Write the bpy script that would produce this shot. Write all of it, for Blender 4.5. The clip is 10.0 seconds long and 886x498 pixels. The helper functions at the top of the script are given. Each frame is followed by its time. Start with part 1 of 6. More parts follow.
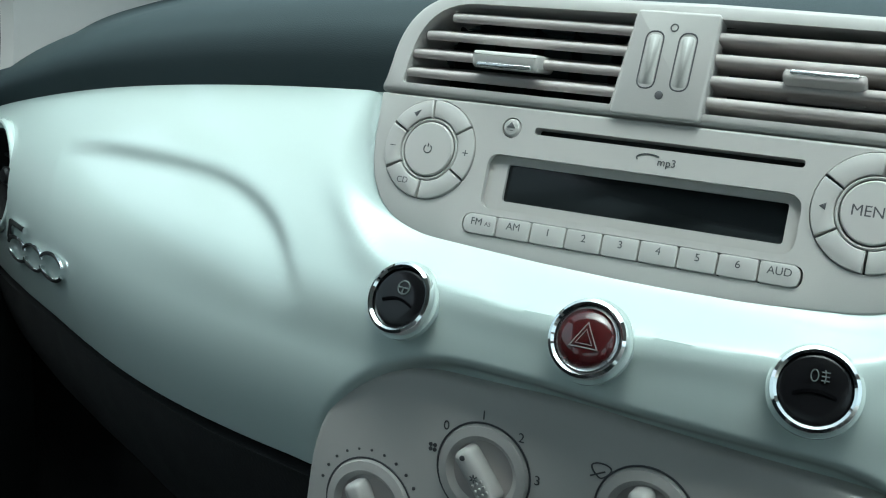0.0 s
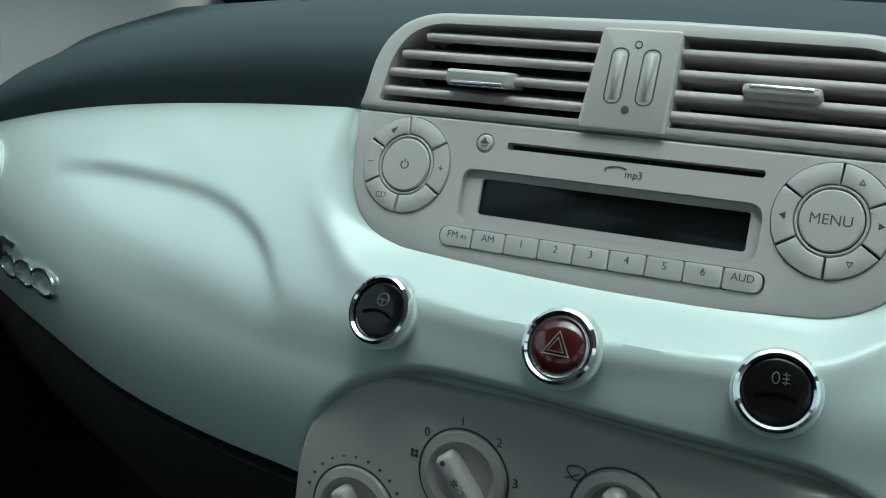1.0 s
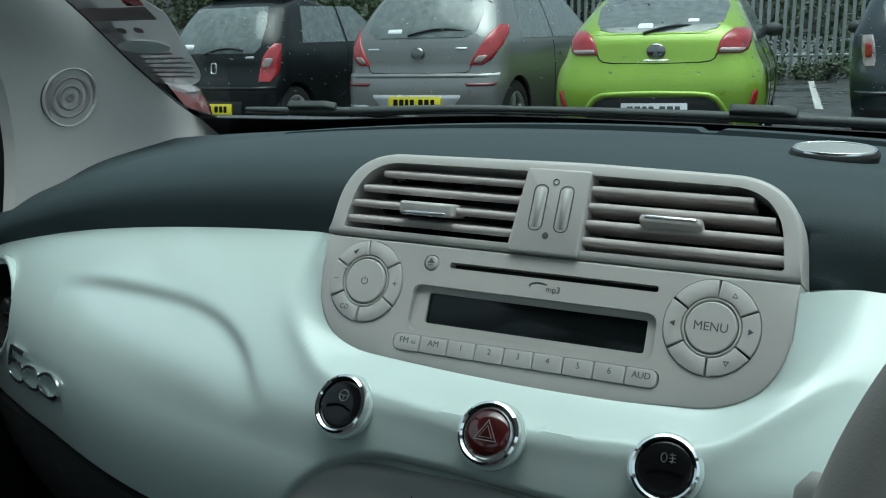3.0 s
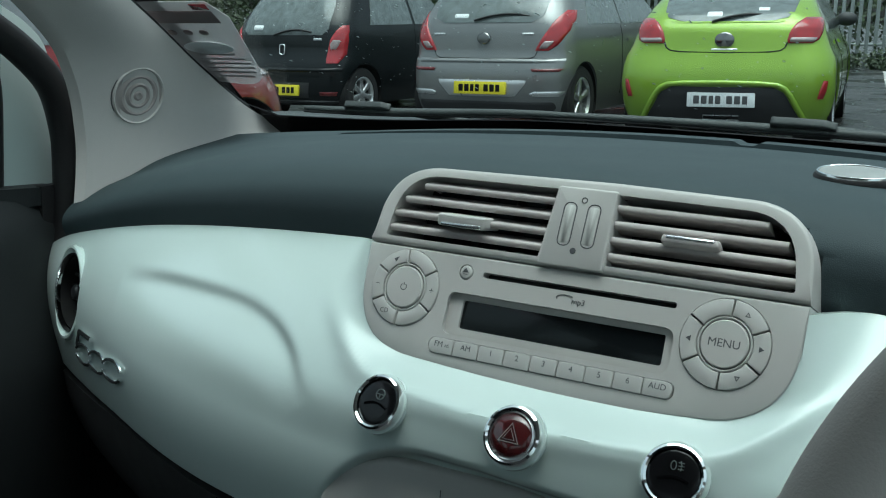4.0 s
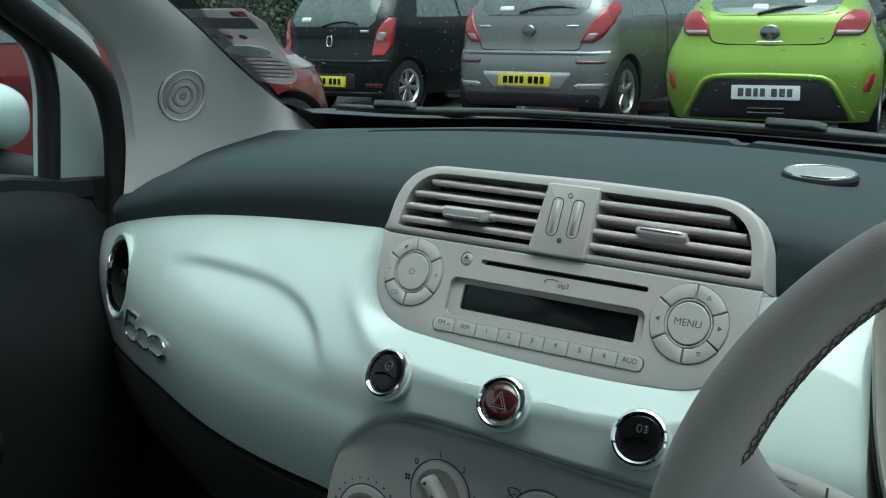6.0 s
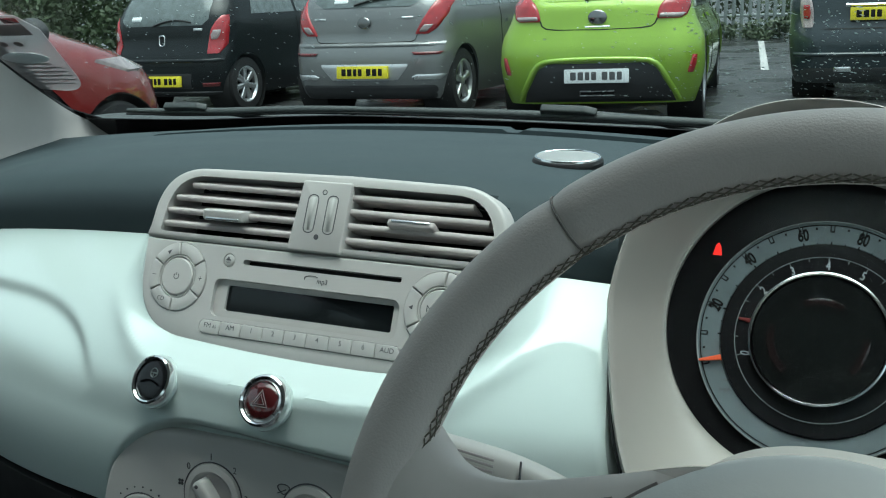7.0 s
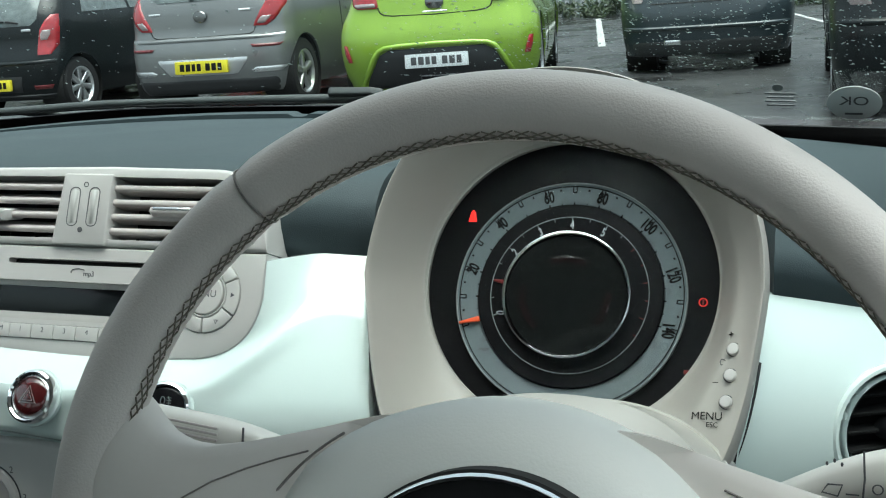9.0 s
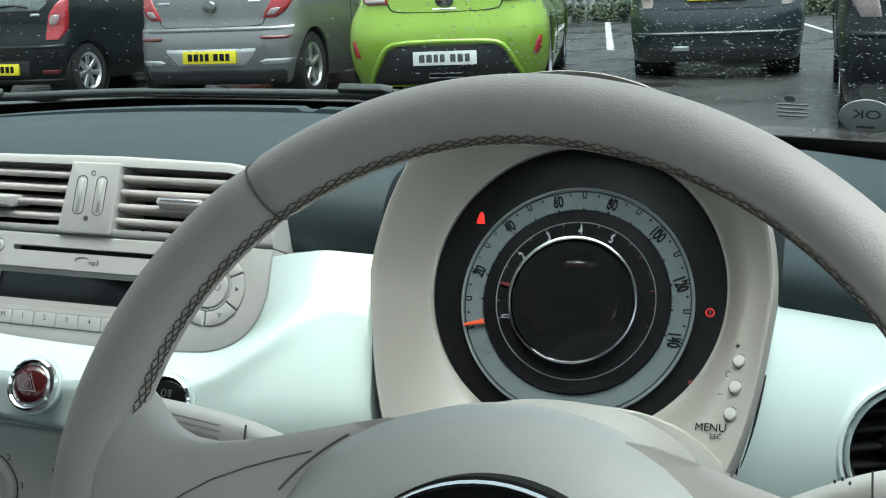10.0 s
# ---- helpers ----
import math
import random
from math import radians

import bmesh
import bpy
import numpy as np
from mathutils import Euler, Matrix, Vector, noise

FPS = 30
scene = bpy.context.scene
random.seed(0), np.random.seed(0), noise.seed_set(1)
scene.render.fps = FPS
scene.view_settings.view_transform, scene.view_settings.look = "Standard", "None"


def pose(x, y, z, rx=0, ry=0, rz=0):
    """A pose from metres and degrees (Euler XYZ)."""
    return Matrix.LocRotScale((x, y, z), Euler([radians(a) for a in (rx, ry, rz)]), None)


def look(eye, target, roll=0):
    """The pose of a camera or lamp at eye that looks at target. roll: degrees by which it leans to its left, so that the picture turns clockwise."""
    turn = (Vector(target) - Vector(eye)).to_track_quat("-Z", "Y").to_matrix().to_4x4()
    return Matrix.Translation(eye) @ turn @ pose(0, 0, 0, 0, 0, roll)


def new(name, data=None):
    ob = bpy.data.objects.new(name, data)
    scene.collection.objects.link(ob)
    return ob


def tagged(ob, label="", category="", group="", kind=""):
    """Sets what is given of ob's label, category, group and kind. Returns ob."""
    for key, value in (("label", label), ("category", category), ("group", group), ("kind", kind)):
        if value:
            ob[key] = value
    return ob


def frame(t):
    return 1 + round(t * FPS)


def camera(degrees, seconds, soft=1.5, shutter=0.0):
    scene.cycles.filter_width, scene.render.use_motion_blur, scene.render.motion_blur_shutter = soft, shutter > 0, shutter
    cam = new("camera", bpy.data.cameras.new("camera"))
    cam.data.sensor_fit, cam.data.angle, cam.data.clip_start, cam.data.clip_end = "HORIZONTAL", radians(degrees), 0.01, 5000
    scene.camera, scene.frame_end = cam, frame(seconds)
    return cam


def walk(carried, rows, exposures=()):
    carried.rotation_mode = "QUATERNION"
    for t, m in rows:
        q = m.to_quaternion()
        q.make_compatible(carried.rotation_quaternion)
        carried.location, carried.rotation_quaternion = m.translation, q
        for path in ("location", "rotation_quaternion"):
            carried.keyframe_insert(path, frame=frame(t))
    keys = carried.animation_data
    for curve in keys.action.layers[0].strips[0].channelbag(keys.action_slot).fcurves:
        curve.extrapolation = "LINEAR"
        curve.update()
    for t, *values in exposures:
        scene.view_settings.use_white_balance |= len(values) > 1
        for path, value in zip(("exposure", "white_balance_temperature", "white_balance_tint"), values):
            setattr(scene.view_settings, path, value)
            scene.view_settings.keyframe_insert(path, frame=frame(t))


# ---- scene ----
cam = camera(43.4, 10.0, soft=1.1)
PATH = [
    (0.0, (0.1645, -0.178, 1.071), (-0.7315, 1.512, 0.487), 1.5),
    (0.5, (0.1715, -0.178, 1.072), (-0.7195, 1.516, 0.493), 1.2),
    (1.0, (0.1795, -0.189, 1.082), (-0.7065, 1.507, 0.501), 0.5),
    (1.5, (0.2125, -0.23, 1.089), (-0.7055, 1.474, 0.586), -0.3),
    (2.0, (0.2345, -0.268, 1.113), (-0.6685, 1.46, 0.668), 0.5),
    (2.5, (0.2415, -0.27, 1.112), (-0.6445, 1.477, 0.706), 0.8),
    (2.7, (0.2445, -0.269, 1.105), (-0.6405, 1.482, 0.72), 0.6),
    (4.0, (0.2835, -0.296, 1.134), (-0.7105, 1.388, 0.717), 1.4),
    (4.5, (0.3145, -0.342, 1.146), (-0.7465, 1.299, 0.72), 1.3),
    (5.0, (0.3215, -0.361, 1.147), (-0.7745, 1.253, 0.708), 1.6),
    (5.2, (0.3245, -0.36, 1.147), (-0.7755, 1.251, 0.705), 1.7),
    (6.5, (0.3885, -0.348, 1.157), (-0.5855, 1.343, 0.72), 0.6),
    (7.0, (0.4225, -0.331, 1.158), (-0.4145, 1.429, 0.712), -0.4),
    (7.5, (0.4495, -0.326, 1.157), (-0.3055, 1.472, 0.714), -1.2),
    (8.0, (0.4765, -0.324, 1.155), (-0.1795, 1.502, 0.672), -2.0),
    (8.5, (0.4895, -0.324, 1.152), (-0.1195, 1.52, 0.676), -2.6),
    (9.0, (0.4945, -0.327, 1.153), (-0.1105, 1.52, 0.68), -2.5),
    (9.5, (0.4945, -0.327, 1.153), (-0.1055, 1.521, 0.677), -2.1),
    (10.0, (0.4895, -0.324, 1.154), (-0.1175, 1.521, 0.678), -0.6),
]
walk(cam, [(t, look(eye, target, roll)) for t, eye, target, roll in PATH], [(0, 0.95, 5840, -5), (0.5, 0.56, 5840, -5), (1.0, 0.42, 5840, -5), (2.0, 0.34, 5840, -5), (2.5, 0.30, 5840, -5), (4.0, 0.39, 5840, -5), (5.0, 0.42, 5840, -5), (6.5, 0.51, 5890, -5), (7.5, 0.94, 6030, -3), (8.2, 1.08, 6170, 0), (10, 1.1, 6170, 0)])


# ---- world and light: a bright overcast sky, light comes in through the glass ----
world = bpy.data.worlds.new("world")
scene.world = world
world.use_nodes = True
wn, wl = world.node_tree.nodes, world.node_tree.links
sky = wn.new("ShaderNodeTexSky")
sky.sky_type = "NISHITA"
sky.sun_disc = False
sky.sun_elevation, sky.sun_rotation = radians(80), radians(153)
sky.dust_density, sky.air_density, sky.ozone_density = 6.0, 1.0, 1.0
wn["Background"].inputs["Strength"].default_value = 0.15
pale = wn.new("ShaderNodeHueSaturation")
pale.inputs["Saturation"].default_value = 0.35
wl.new(sky.outputs["Color"], pale.inputs["Color"])
wl.new(pale.outputs["Color"], wn["Background"].inputs["Color"])
sun = new("sun", bpy.data.lights.new("sun", "SUN"))
sun.data.energy, sun.data.angle, sun.data.color = 1.5, radians(60), (1.0, 0.98, 0.95)
sun.matrix_world = look((0.5, -1.0, 8.0), (0, 0, 0))


def window_light(name, eye, target, wide, high, watts):
    """An added area lamp in a side or rear window's opening, boosting the sky's light."""
    a = new(name, bpy.data.lights.new(name, "AREA"))
    a.data.shape, a.data.size, a.data.size_y, a.data.energy, a.data.color = "RECTANGLE", wide, high, watts, (0.93, 0.98, 1.0)
    a.matrix_world = look(eye, target)


# unseen fill lamp that brightens the cabin from the driver's side
window_light("right_window_light", (0.70, -0.02, 1.17), (0.0, -0.02, 1.02), 0.92, 0.40, 0.06)


# ---- materials ----
def mat(name, col, rough=0.5, metal=0.0, vary=0.12, scale=8.0, bump=0.0, bscale=300.0, coat=0.0, spec=0.5, rvar=0.08, emit=None, trans=0.0, per=0.0):
    """A procedural surface: colour varied at two scales, uneven gloss, fine relief. per: variation from piece to piece."""
    m = bpy.data.materials.new(name)
    m.use_nodes = True
    n, l = m.node_tree.nodes, m.node_tree.links
    b = n["Principled BSDF"]
    b.inputs["Roughness"].default_value, b.inputs["Metallic"].default_value = rough, metal
    b.inputs["Specular IOR Level"].default_value = spec
    b.inputs["Coat Weight"].default_value = coat
    b.inputs["Coat Roughness"].default_value = 0.04
    b.inputs["Transmission Weight"].default_value = trans
    tc = n.new("ShaderNodeTexCoord")
    n1, n2 = n.new("ShaderNodeTexNoise"), n.new("ShaderNodeTexNoise")
    n1.inputs["Scale"].default_value, n1.inputs["Detail"].default_value = scale, 6
    n2.inputs["Scale"].default_value, n2.inputs["Detail"].default_value = scale * 12, 3
    l.new(tc.outputs["Object"], n1.inputs["Vector"]), l.new(tc.outputs["Object"], n2.inputs["Vector"])
    add = n.new("ShaderNodeMath")
    add.operation = "MULTIPLY_ADD"
    add.inputs[1].default_value = 0.4
    l.new(n2.outputs["Fac"], add.inputs[0]), l.new(n1.outputs["Fac"], add.inputs[2])
    ramp = n.new("ShaderNodeMapRange")
    ramp.inputs["From Min"].default_value, ramp.inputs["From Max"].default_value = 0.35, 1.05
    ramp.inputs["To Min"].default_value, ramp.inputs["To Max"].default_value = 1 - vary, 1 + vary
    l.new(add.outputs[0], ramp.inputs["Value"])
    val = ramp.outputs["Result"]
    if per:
        oi = n.new("ShaderNodeObjectInfo")
        pr = n.new("ShaderNodeMapRange")
        pr.inputs["To Min"].default_value, pr.inputs["To Max"].default_value = 1 - per, 1 + per
        l.new(oi.outputs["Random"], pr.inputs["Value"])
        mu = n.new("ShaderNodeMath")
        mu.operation = "MULTIPLY"
        l.new(val, mu.inputs[0]), l.new(pr.outputs["Result"], mu.inputs[1])
        val = mu.outputs[0]
    mix = n.new("ShaderNodeVectorMath")
    mix.operation = "SCALE"
    mix.inputs[0].default_value = col
    l.new(val, mix.inputs["Scale"])
    l.new(mix.outputs["Vector"], b.inputs["Base Color"])
    rr = n.new("ShaderNodeMapRange")
    rr.inputs["From Min"].default_value, rr.inputs["From Max"].default_value = 0.3, 0.7
    rr.inputs["To Min"].default_value, rr.inputs["To Max"].default_value = max(rough - rvar, 0.01), min(rough + rvar, 1)
    l.new(n1.outputs["Fac"], rr.inputs["Value"]), l.new(rr.outputs["Result"], b.inputs["Roughness"])
    if bump:
        bn, bt = n.new("ShaderNodeBump"), n.new("ShaderNodeTexNoise")
        bt.inputs["Scale"].default_value, bt.inputs["Detail"].default_value = bscale, 2
        bn.inputs["Strength"].default_value, bn.inputs["Distance"].default_value = bump, 0.001
        l.new(tc.outputs["Object"], bt.inputs["Vector"]), l.new(bt.outputs["Fac"], bn.inputs["Height"])
        l.new(bn.outputs["Normal"], b.inputs["Normal"])
    if emit:
        b.inputs["Emission Color"].default_value, b.inputs["Emission Strength"].default_value = (*emit[:3], 1), emit[3]
    return m


def wet_paint(name, col, drops=0.6, coat=1.0, metal=0.0, cell=26.0):
    """Car paint under rain: a clear coat with beads of water in relief and dried specks."""
    m = mat(name, col, 0.35, metal, 0.06, 3.0, coat=coat, spec=0.12)
    n, l = m.node_tree.nodes, m.node_tree.links
    b = n["Principled BSDF"]
    tc, vo, rp, bn = (n.new("ShaderNode" + k) for k in ("TexCoord", "TexVoronoi", "MapRange", "Bump"))
    vo.inputs["Scale"].default_value = cell
    rp.inputs["From Min"].default_value, rp.inputs["From Max"].default_value = 0.22, 0.05
    l.new(tc.outputs["Object"], vo.inputs["Vector"]), l.new(vo.outputs["Distance"], rp.inputs["Value"])
    bn.inputs["Strength"].default_value, bn.inputs["Distance"].default_value = drops, 0.004
    l.new(rp.outputs["Result"], bn.inputs["Height"]), l.new(bn.outputs["Normal"], b.inputs["Normal"])
    l.new(bn.outputs["Normal"], b.inputs["Coat Normal"])
    return m


def pane_mat(name, tint, gloss=0.06):
    """Thin clear glass: it lets the light straight through and mirrors a little, more at a glance."""
    m = bpy.data.materials.new(name)
    m.use_nodes = True
    n, l = m.node_tree.nodes, m.node_tree.links
    n.remove(n["Principled BSDF"])
    tr, gl, mx, fr = n.new("ShaderNodeBsdfTransparent"), n.new("ShaderNodeBsdfGlossy"), n.new("ShaderNodeMixShader"), n.new("ShaderNodeLayerWeight")
    pw, ml = n.new("ShaderNodeMath"), n.new("ShaderNodeMath")
    pw.operation, ml.operation = "POWER", "MULTIPLY_ADD"
    pw.inputs[1].default_value, ml.inputs[1].default_value, ml.inputs[2].default_value = 5.0, gloss * 4, gloss * 0.3
    tr.inputs["Color"].default_value = (*tint, 1)
    gl.inputs["Roughness"].default_value = 0.02
    l.new(fr.outputs["Facing"], pw.inputs[0]), l.new(pw.outputs[0], ml.inputs[0]), l.new(ml.outputs[0], mx.inputs[0])
    l.new(tr.outputs[0], mx.inputs[1]), l.new(gl.outputs[0], mx.inputs[2])
    l.new(mx.outputs[0], n["Material Output"].inputs["Surface"])
    return m


MINT = mat("mint_paint", (0.600, 0.695, 0.668), 0.60, 0.0, 0.008, 3.0, coat=1.0, bump=0.02, bscale=900, rvar=0.0, spec=0.15)
MINT.node_tree.nodes["Principled BSDF"].inputs["Coat Roughness"].default_value = 0.05
MINT.node_tree.nodes["Principled BSDF"].inputs["Coat IOR"].default_value = 1.55
IVORY = mat("ivory_plastic", (0.46, 0.45, 0.432), 0.34, 0, 0.03, 6, bump=0.05, bscale=1500)
IVORY_KEY = mat("ivory_key", (0.48, 0.468, 0.45), 0.36, 0, 0.03, 6)
SLAT = mat("taupe_slat", (0.43, 0.395, 0.38), 0.45, 0, 0.04, 9, bump=0.04, bscale=1200)
PAD = mat("dark_pad", (0.035, 0.050, 0.055), 0.68, 0, 0.08, 5, bump=0.25, bscale=1400, spec=0.3)
LEATHER = mat("beige_leather", (0.64, 0.59, 0.55), 0.44, 0, 0.05, 7, bump=0.0)
SHELL = mat("ivory_shell", (0.335, 0.318, 0.288), 0.40, 0, 0.03, 6, bump=0.06, bscale=1300)
GRILLE = mat("grille_cloth", (0.36, 0.325, 0.31), 0.85, 0, 0.06, 60, bump=0.3, bscale=1400)
CLOTH = mat("grey_trim", (0.56, 0.54, 0.515), 0.8, 0, 0.04, 10, bump=0.15, bscale=900)
BLACK = mat("black_plastic", (0.012, 0.013, 0.014), 0.4, 0, 0.15, 12, bump=0.1, bscale=900)
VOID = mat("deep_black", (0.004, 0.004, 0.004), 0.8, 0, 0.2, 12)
GLOSSBLACK = mat("gloss_black", (0.006, 0.006, 0.007), 0.22, 0, 0.1, 12, spec=0.3)
RUBBER = mat("rubber", (0.010, 0.010, 0.011), 0.6, 0, 0.2, 20)
DOORTRIM = mat("dark_door_trim", (0.014, 0.017, 0.018), 0.6, 0, 0.15, 8, bump=0.2, bscale=900)
STALK = mat("pale_stalk", (0.60, 0.58, 0.54), 0.38, 0, 0.03, 8)
CARPET = mat("black_carpet", (0.010, 0.010, 0.011), 0.95, 0, 0.3, 30, bump=0.4, bscale=500)
CHROME = mat("chrome", (0.86, 0.87, 0.88), 0.07, 1.0, 0.02, 20)
DARKCHROME = mat("dark_chrome", (0.22, 0.22, 0.22), 0.15, 1.0, 0.05, 20)
SATIN = mat("satin_metal", (0.70, 0.71, 0.72), 0.25, 1.0, 0.03, 20)
INK = mat("grey_ink", (0.07, 0.07, 0.075), 0.6, 0, 0.05, 40)
PALEINK = mat("pale_ink", (0.42, 0.44, 0.45), 0.6, 0, 0.05, 40)
DARKRED = mat("dark_red_button", (0.0605, 0.0066, 0.0077), 0.22, 0, 0.06, 20, coat=0.8)
STITCH = mat("brown_thread", (0.17, 0.150, 0.120), 0.9, 0, 0.15, 200)
DIAL = mat("dial_white", (0.145, 0.170, 0.179), 0.6, 0, 0.02, 20, spec=0.25)
DIALBLACK = mat("dial_black", (0.007, 0.007, 0.008), 0.45, 0, 0.08, 20, spec=0.15)
ORANGE = mat("needle_red", (0.75, 0.10, 0.03), 0.5, 0, 0.03, 40)
REDGLOW = mat("red_lamp", (0.5, 0.01, 0.01), 0.5, 0, 0.0, 40, emit=(0.75, 0.015, 0.01, 1.0))
REDHALF = mat("red_lamp_faint", (0.3, 0.012, 0.01), 0.5, 0, 0.0, 40, emit=(0.28, 0.006, 0.004, 1.0))
RINGINK = mat("grey_ring_line", (0.20, 0.215, 0.215), 0.6, 0, 0.05, 40)
REDDIM = mat("red_marking", (0.16, 0.012, 0.01), 0.5, 0, 0.0, 40)
DIMINK = mat("dim_ink", (0.11, 0.125, 0.125), 0.6, 0, 0.05, 40)
SCREEN = mat("display_glass", (0.006, 0.008, 0.009), 0.20, 0, 0.1, 10, spec=0.3)
GLASS = pane_mat("windscreen_glass", (0.90, 0.94, 0.93))
CLEAR = pane_mat("side_glass", (0.90, 0.95, 0.94))
COVER = pane_mat("dial_cover_glass", (0.95, 0.96, 0.96), 0.004)
CARDGREY = mat("pale_print", (0.36, 0.35, 0.36), 0.5, 0, 0.08, 40, trans=0.3)
PAPER = mat("printed_card", (0.66, 0.64, 0.64), 0.4, 0, 0.05, 20, trans=0.4)
PAPER.node_tree.nodes["Principled BSDF"].inputs["Alpha"].default_value = 0.55
MAUVE = mat("mauve_print", (0.22, 0.17, 0.17), 0.5, 0, 0.05, 20)
TAR = mat("asphalt", (0.040, 0.041, 0.042), 0.34, 0, 0.3, 1.3, bump=0.5, bscale=220, rvar=0.25)
WHITELINE = mat("road_paint", (0.40, 0.40, 0.39), 0.6, 0, 0.3, 6, bump=0.2, bscale=150)
GALV = mat("galvanised_steel", (0.27, 0.30, 0.295), 0.5, 0.6, 0.15, 5)
LEAF = mat("leaf", (0.036, 0.060, 0.018), 0.55, 0, 0.3, 2.5, per=0.3)
YELLOW = mat("plate_yellow", (0.72, 0.62, 0.03), 0.4, 0, 0.04, 6)
WHITEPLATE = mat("plate_white", (0.72, 0.75, 0.76), 0.4, 0, 0.04, 6)
PLATEINK = mat("plate_ink", (0.012, 0.012, 0.012), 0.85, 0, 0.05, 10, spec=0.1)
TYRE = mat("tyre", (0.018, 0.018, 0.019), 0.8, 0, 0.25, 10, bump=0.3, bscale=60)
ALLOY = mat("alloy", (0.62, 0.63, 0.64), 0.3, 0.85, 0.06, 6)
LENSRED = mat("red_lens", (0.32, 0.016, 0.022), 0.16, 0, 0.35, 14, coat=0.8, bump=0.5, bscale=45)
REFLECTOR = mat("dull_red_reflector", (0.13, 0.012, 0.014), 0.3, 0, 0.2, 20, coat=0.4)
LENSCLEAR = mat("clear_lens", (0.34, 0.28, 0.28), 0.16, 0.1, 0.3, 22, coat=0.8, bump=0.5, bscale=45)
CARGLASS = mat("wet_car_glass", (0.11, 0.13, 0.13), 0.12, 0, 0.45, 14, bump=0.6, bscale=70, coat=0.6, rvar=0.1)
TRIM = mat("grey_black_trim", (0.022, 0.023, 0.025), 0.55, 0, 0.12, 8, bump=0.1, bscale=200)


# ---- mesh helpers ----
def mesh_ob(name, verts, faces, material, parent=None, label="", angle=35):
    me = bpy.data.meshes.new(name)
    me.from_pydata([tuple(v) for v in verts], [], [tuple(f) for f in faces])
    bm = bmesh.new()
    bm.from_mesh(me)
    bmesh.ops.remove_doubles(bm, verts=bm.verts, dist=1e-6)
    bmesh.ops.recalc_face_normals(bm, faces=bm.faces)
    bm.to_mesh(me)
    bm.free()
    return finish(name, me, material, parent, label, angle)


def finish(name, me, material, parent=None, label="", angle=35):
    me.materials.append(material)
    me.polygons.foreach_set("use_smooth", [True] * len(me.polygons))
    me.set_sharp_from_angle(angle=radians(angle))
    ob = new(name, me)
    ob.parent = parent
    if label:
        tagged(ob, label)
    return ob


def part(name, bm, material, parent, label="", angle=35):
    me = bpy.data.meshes.new(name)
    bmesh.ops.recalc_face_normals(bm, faces=bm.faces)
    bm.to_mesh(me)
    bm.free()
    return finish(name, me, material, parent, label, angle)


def thing(name, label, category, m=None, group="", kind=""):
    ob = new(name)
    ob.empty_display_size = 0.02
    if m is not None:
        ob.matrix_world = m
    return tagged(ob, label, category, group, kind)


def again(ob, parent, m, name=None):
    """Another piece on the same mesh."""
    o = new(name or ob.name.split(".")[0], ob.data)
    o.parent, o.matrix_local = parent, m
    return o


def sheet(name, nu, nv, f, back, material, parent=None, label="", angle=40):
    """A slab: the face f(u, v) over the unit square, and a back shifted by the vector back (or back(u, v))."""
    top = [Vector(f(i / nu, j / nv)) for i in range(nu + 1) for j in range(nv + 1)]
    if callable(back):
        bot = [Vector(back(i / nu, j / nv)) for i in range(nu + 1) for j in range(nv + 1)]
    else:
        bot = [v + Vector(back) for v in top]
    k, w = len(top), nv + 1
    F = []
    for i in range(nu):
        for j in range(nv):
            a = i * w + j
            F += [(a, a + w, a + w + 1, a + 1), (k + a, k + a + 1, k + a + w + 1, k + a + w)]
    for i in range(nu):
        a, b = i * w, (i + 1) * w
        F += [(a, k + a, k + b, b), (a + nv, b + nv, k + b + nv, k + a + nv)]
    for j in range(nv):
        a, b = j, nu * w + j
        F += [(a, a + 1, k + a + 1, k + a), (b, k + b, k + b + 1, b + 1)]
    return mesh_ob(name, top + bot, F, material, parent, label, angle)


def rounded(corners, n=6):
    """A closed outline from corners (x, y, radius), going round."""
    out, c = [], len(corners)
    for i, (x, y, r) in enumerate(corners):
        p, a, b = Vector((x, y)), Vector(corners[i - 1][:2]), Vector(corners[(i + 1) % c][:2])
        if r <= 0:
            out.append(p)
            continue
        da, db = (a - p).normalized(), (b - p).normalized()
        half = max(math.acos(max(-1, min(1, da.dot(db)))) / 2, 0.05)
        la = 0.98 if corners[i - 1][2] < 0.0035 else 0.49
        lb = 0.98 if corners[(i + 1) % c][2] < 0.0035 else 0.49
        d = min(r / math.tan(half), (a - p).length * la, (b - p).length * lb)
        p0, p1 = p + da * d, p + db * d
        for k in range(n + 1):
            t = k / n
            out.append(p0 * (1 - t) ** 2 + p * (2 * t * (1 - t)) + p1 * t * t)
    return out


def box2(x0, x1, y0, y1, r, n=5):
    return rounded([(x0, y0, r), (x1, y0, r), (x1, y1, r), (x0, y1, r)], n)


def disc2(x, y, rx, ry=None, n=40):
    ry = ry or rx
    return [Vector((x + rx * math.cos(2 * math.pi * k / n), y + ry * math.sin(2 * math.pi * k / n))) for k in range(n)]


def inset(pts, d):
    n, out = len(pts), []
    area = sum(pts[i - 1].x * pts[i].y - pts[i].x * pts[i - 1].y for i in range(n))
    s = 1 if area > 0 else -1
    for i in range(n):
        t = (pts[(i + 1) % n] - pts[i - 1])
        if t.length < 1e-9:
            t = Vector((1, 0))
        t.normalize()
        out.append(pts[i] + Vector((-t.y, t.x)) * d * s)
    return out


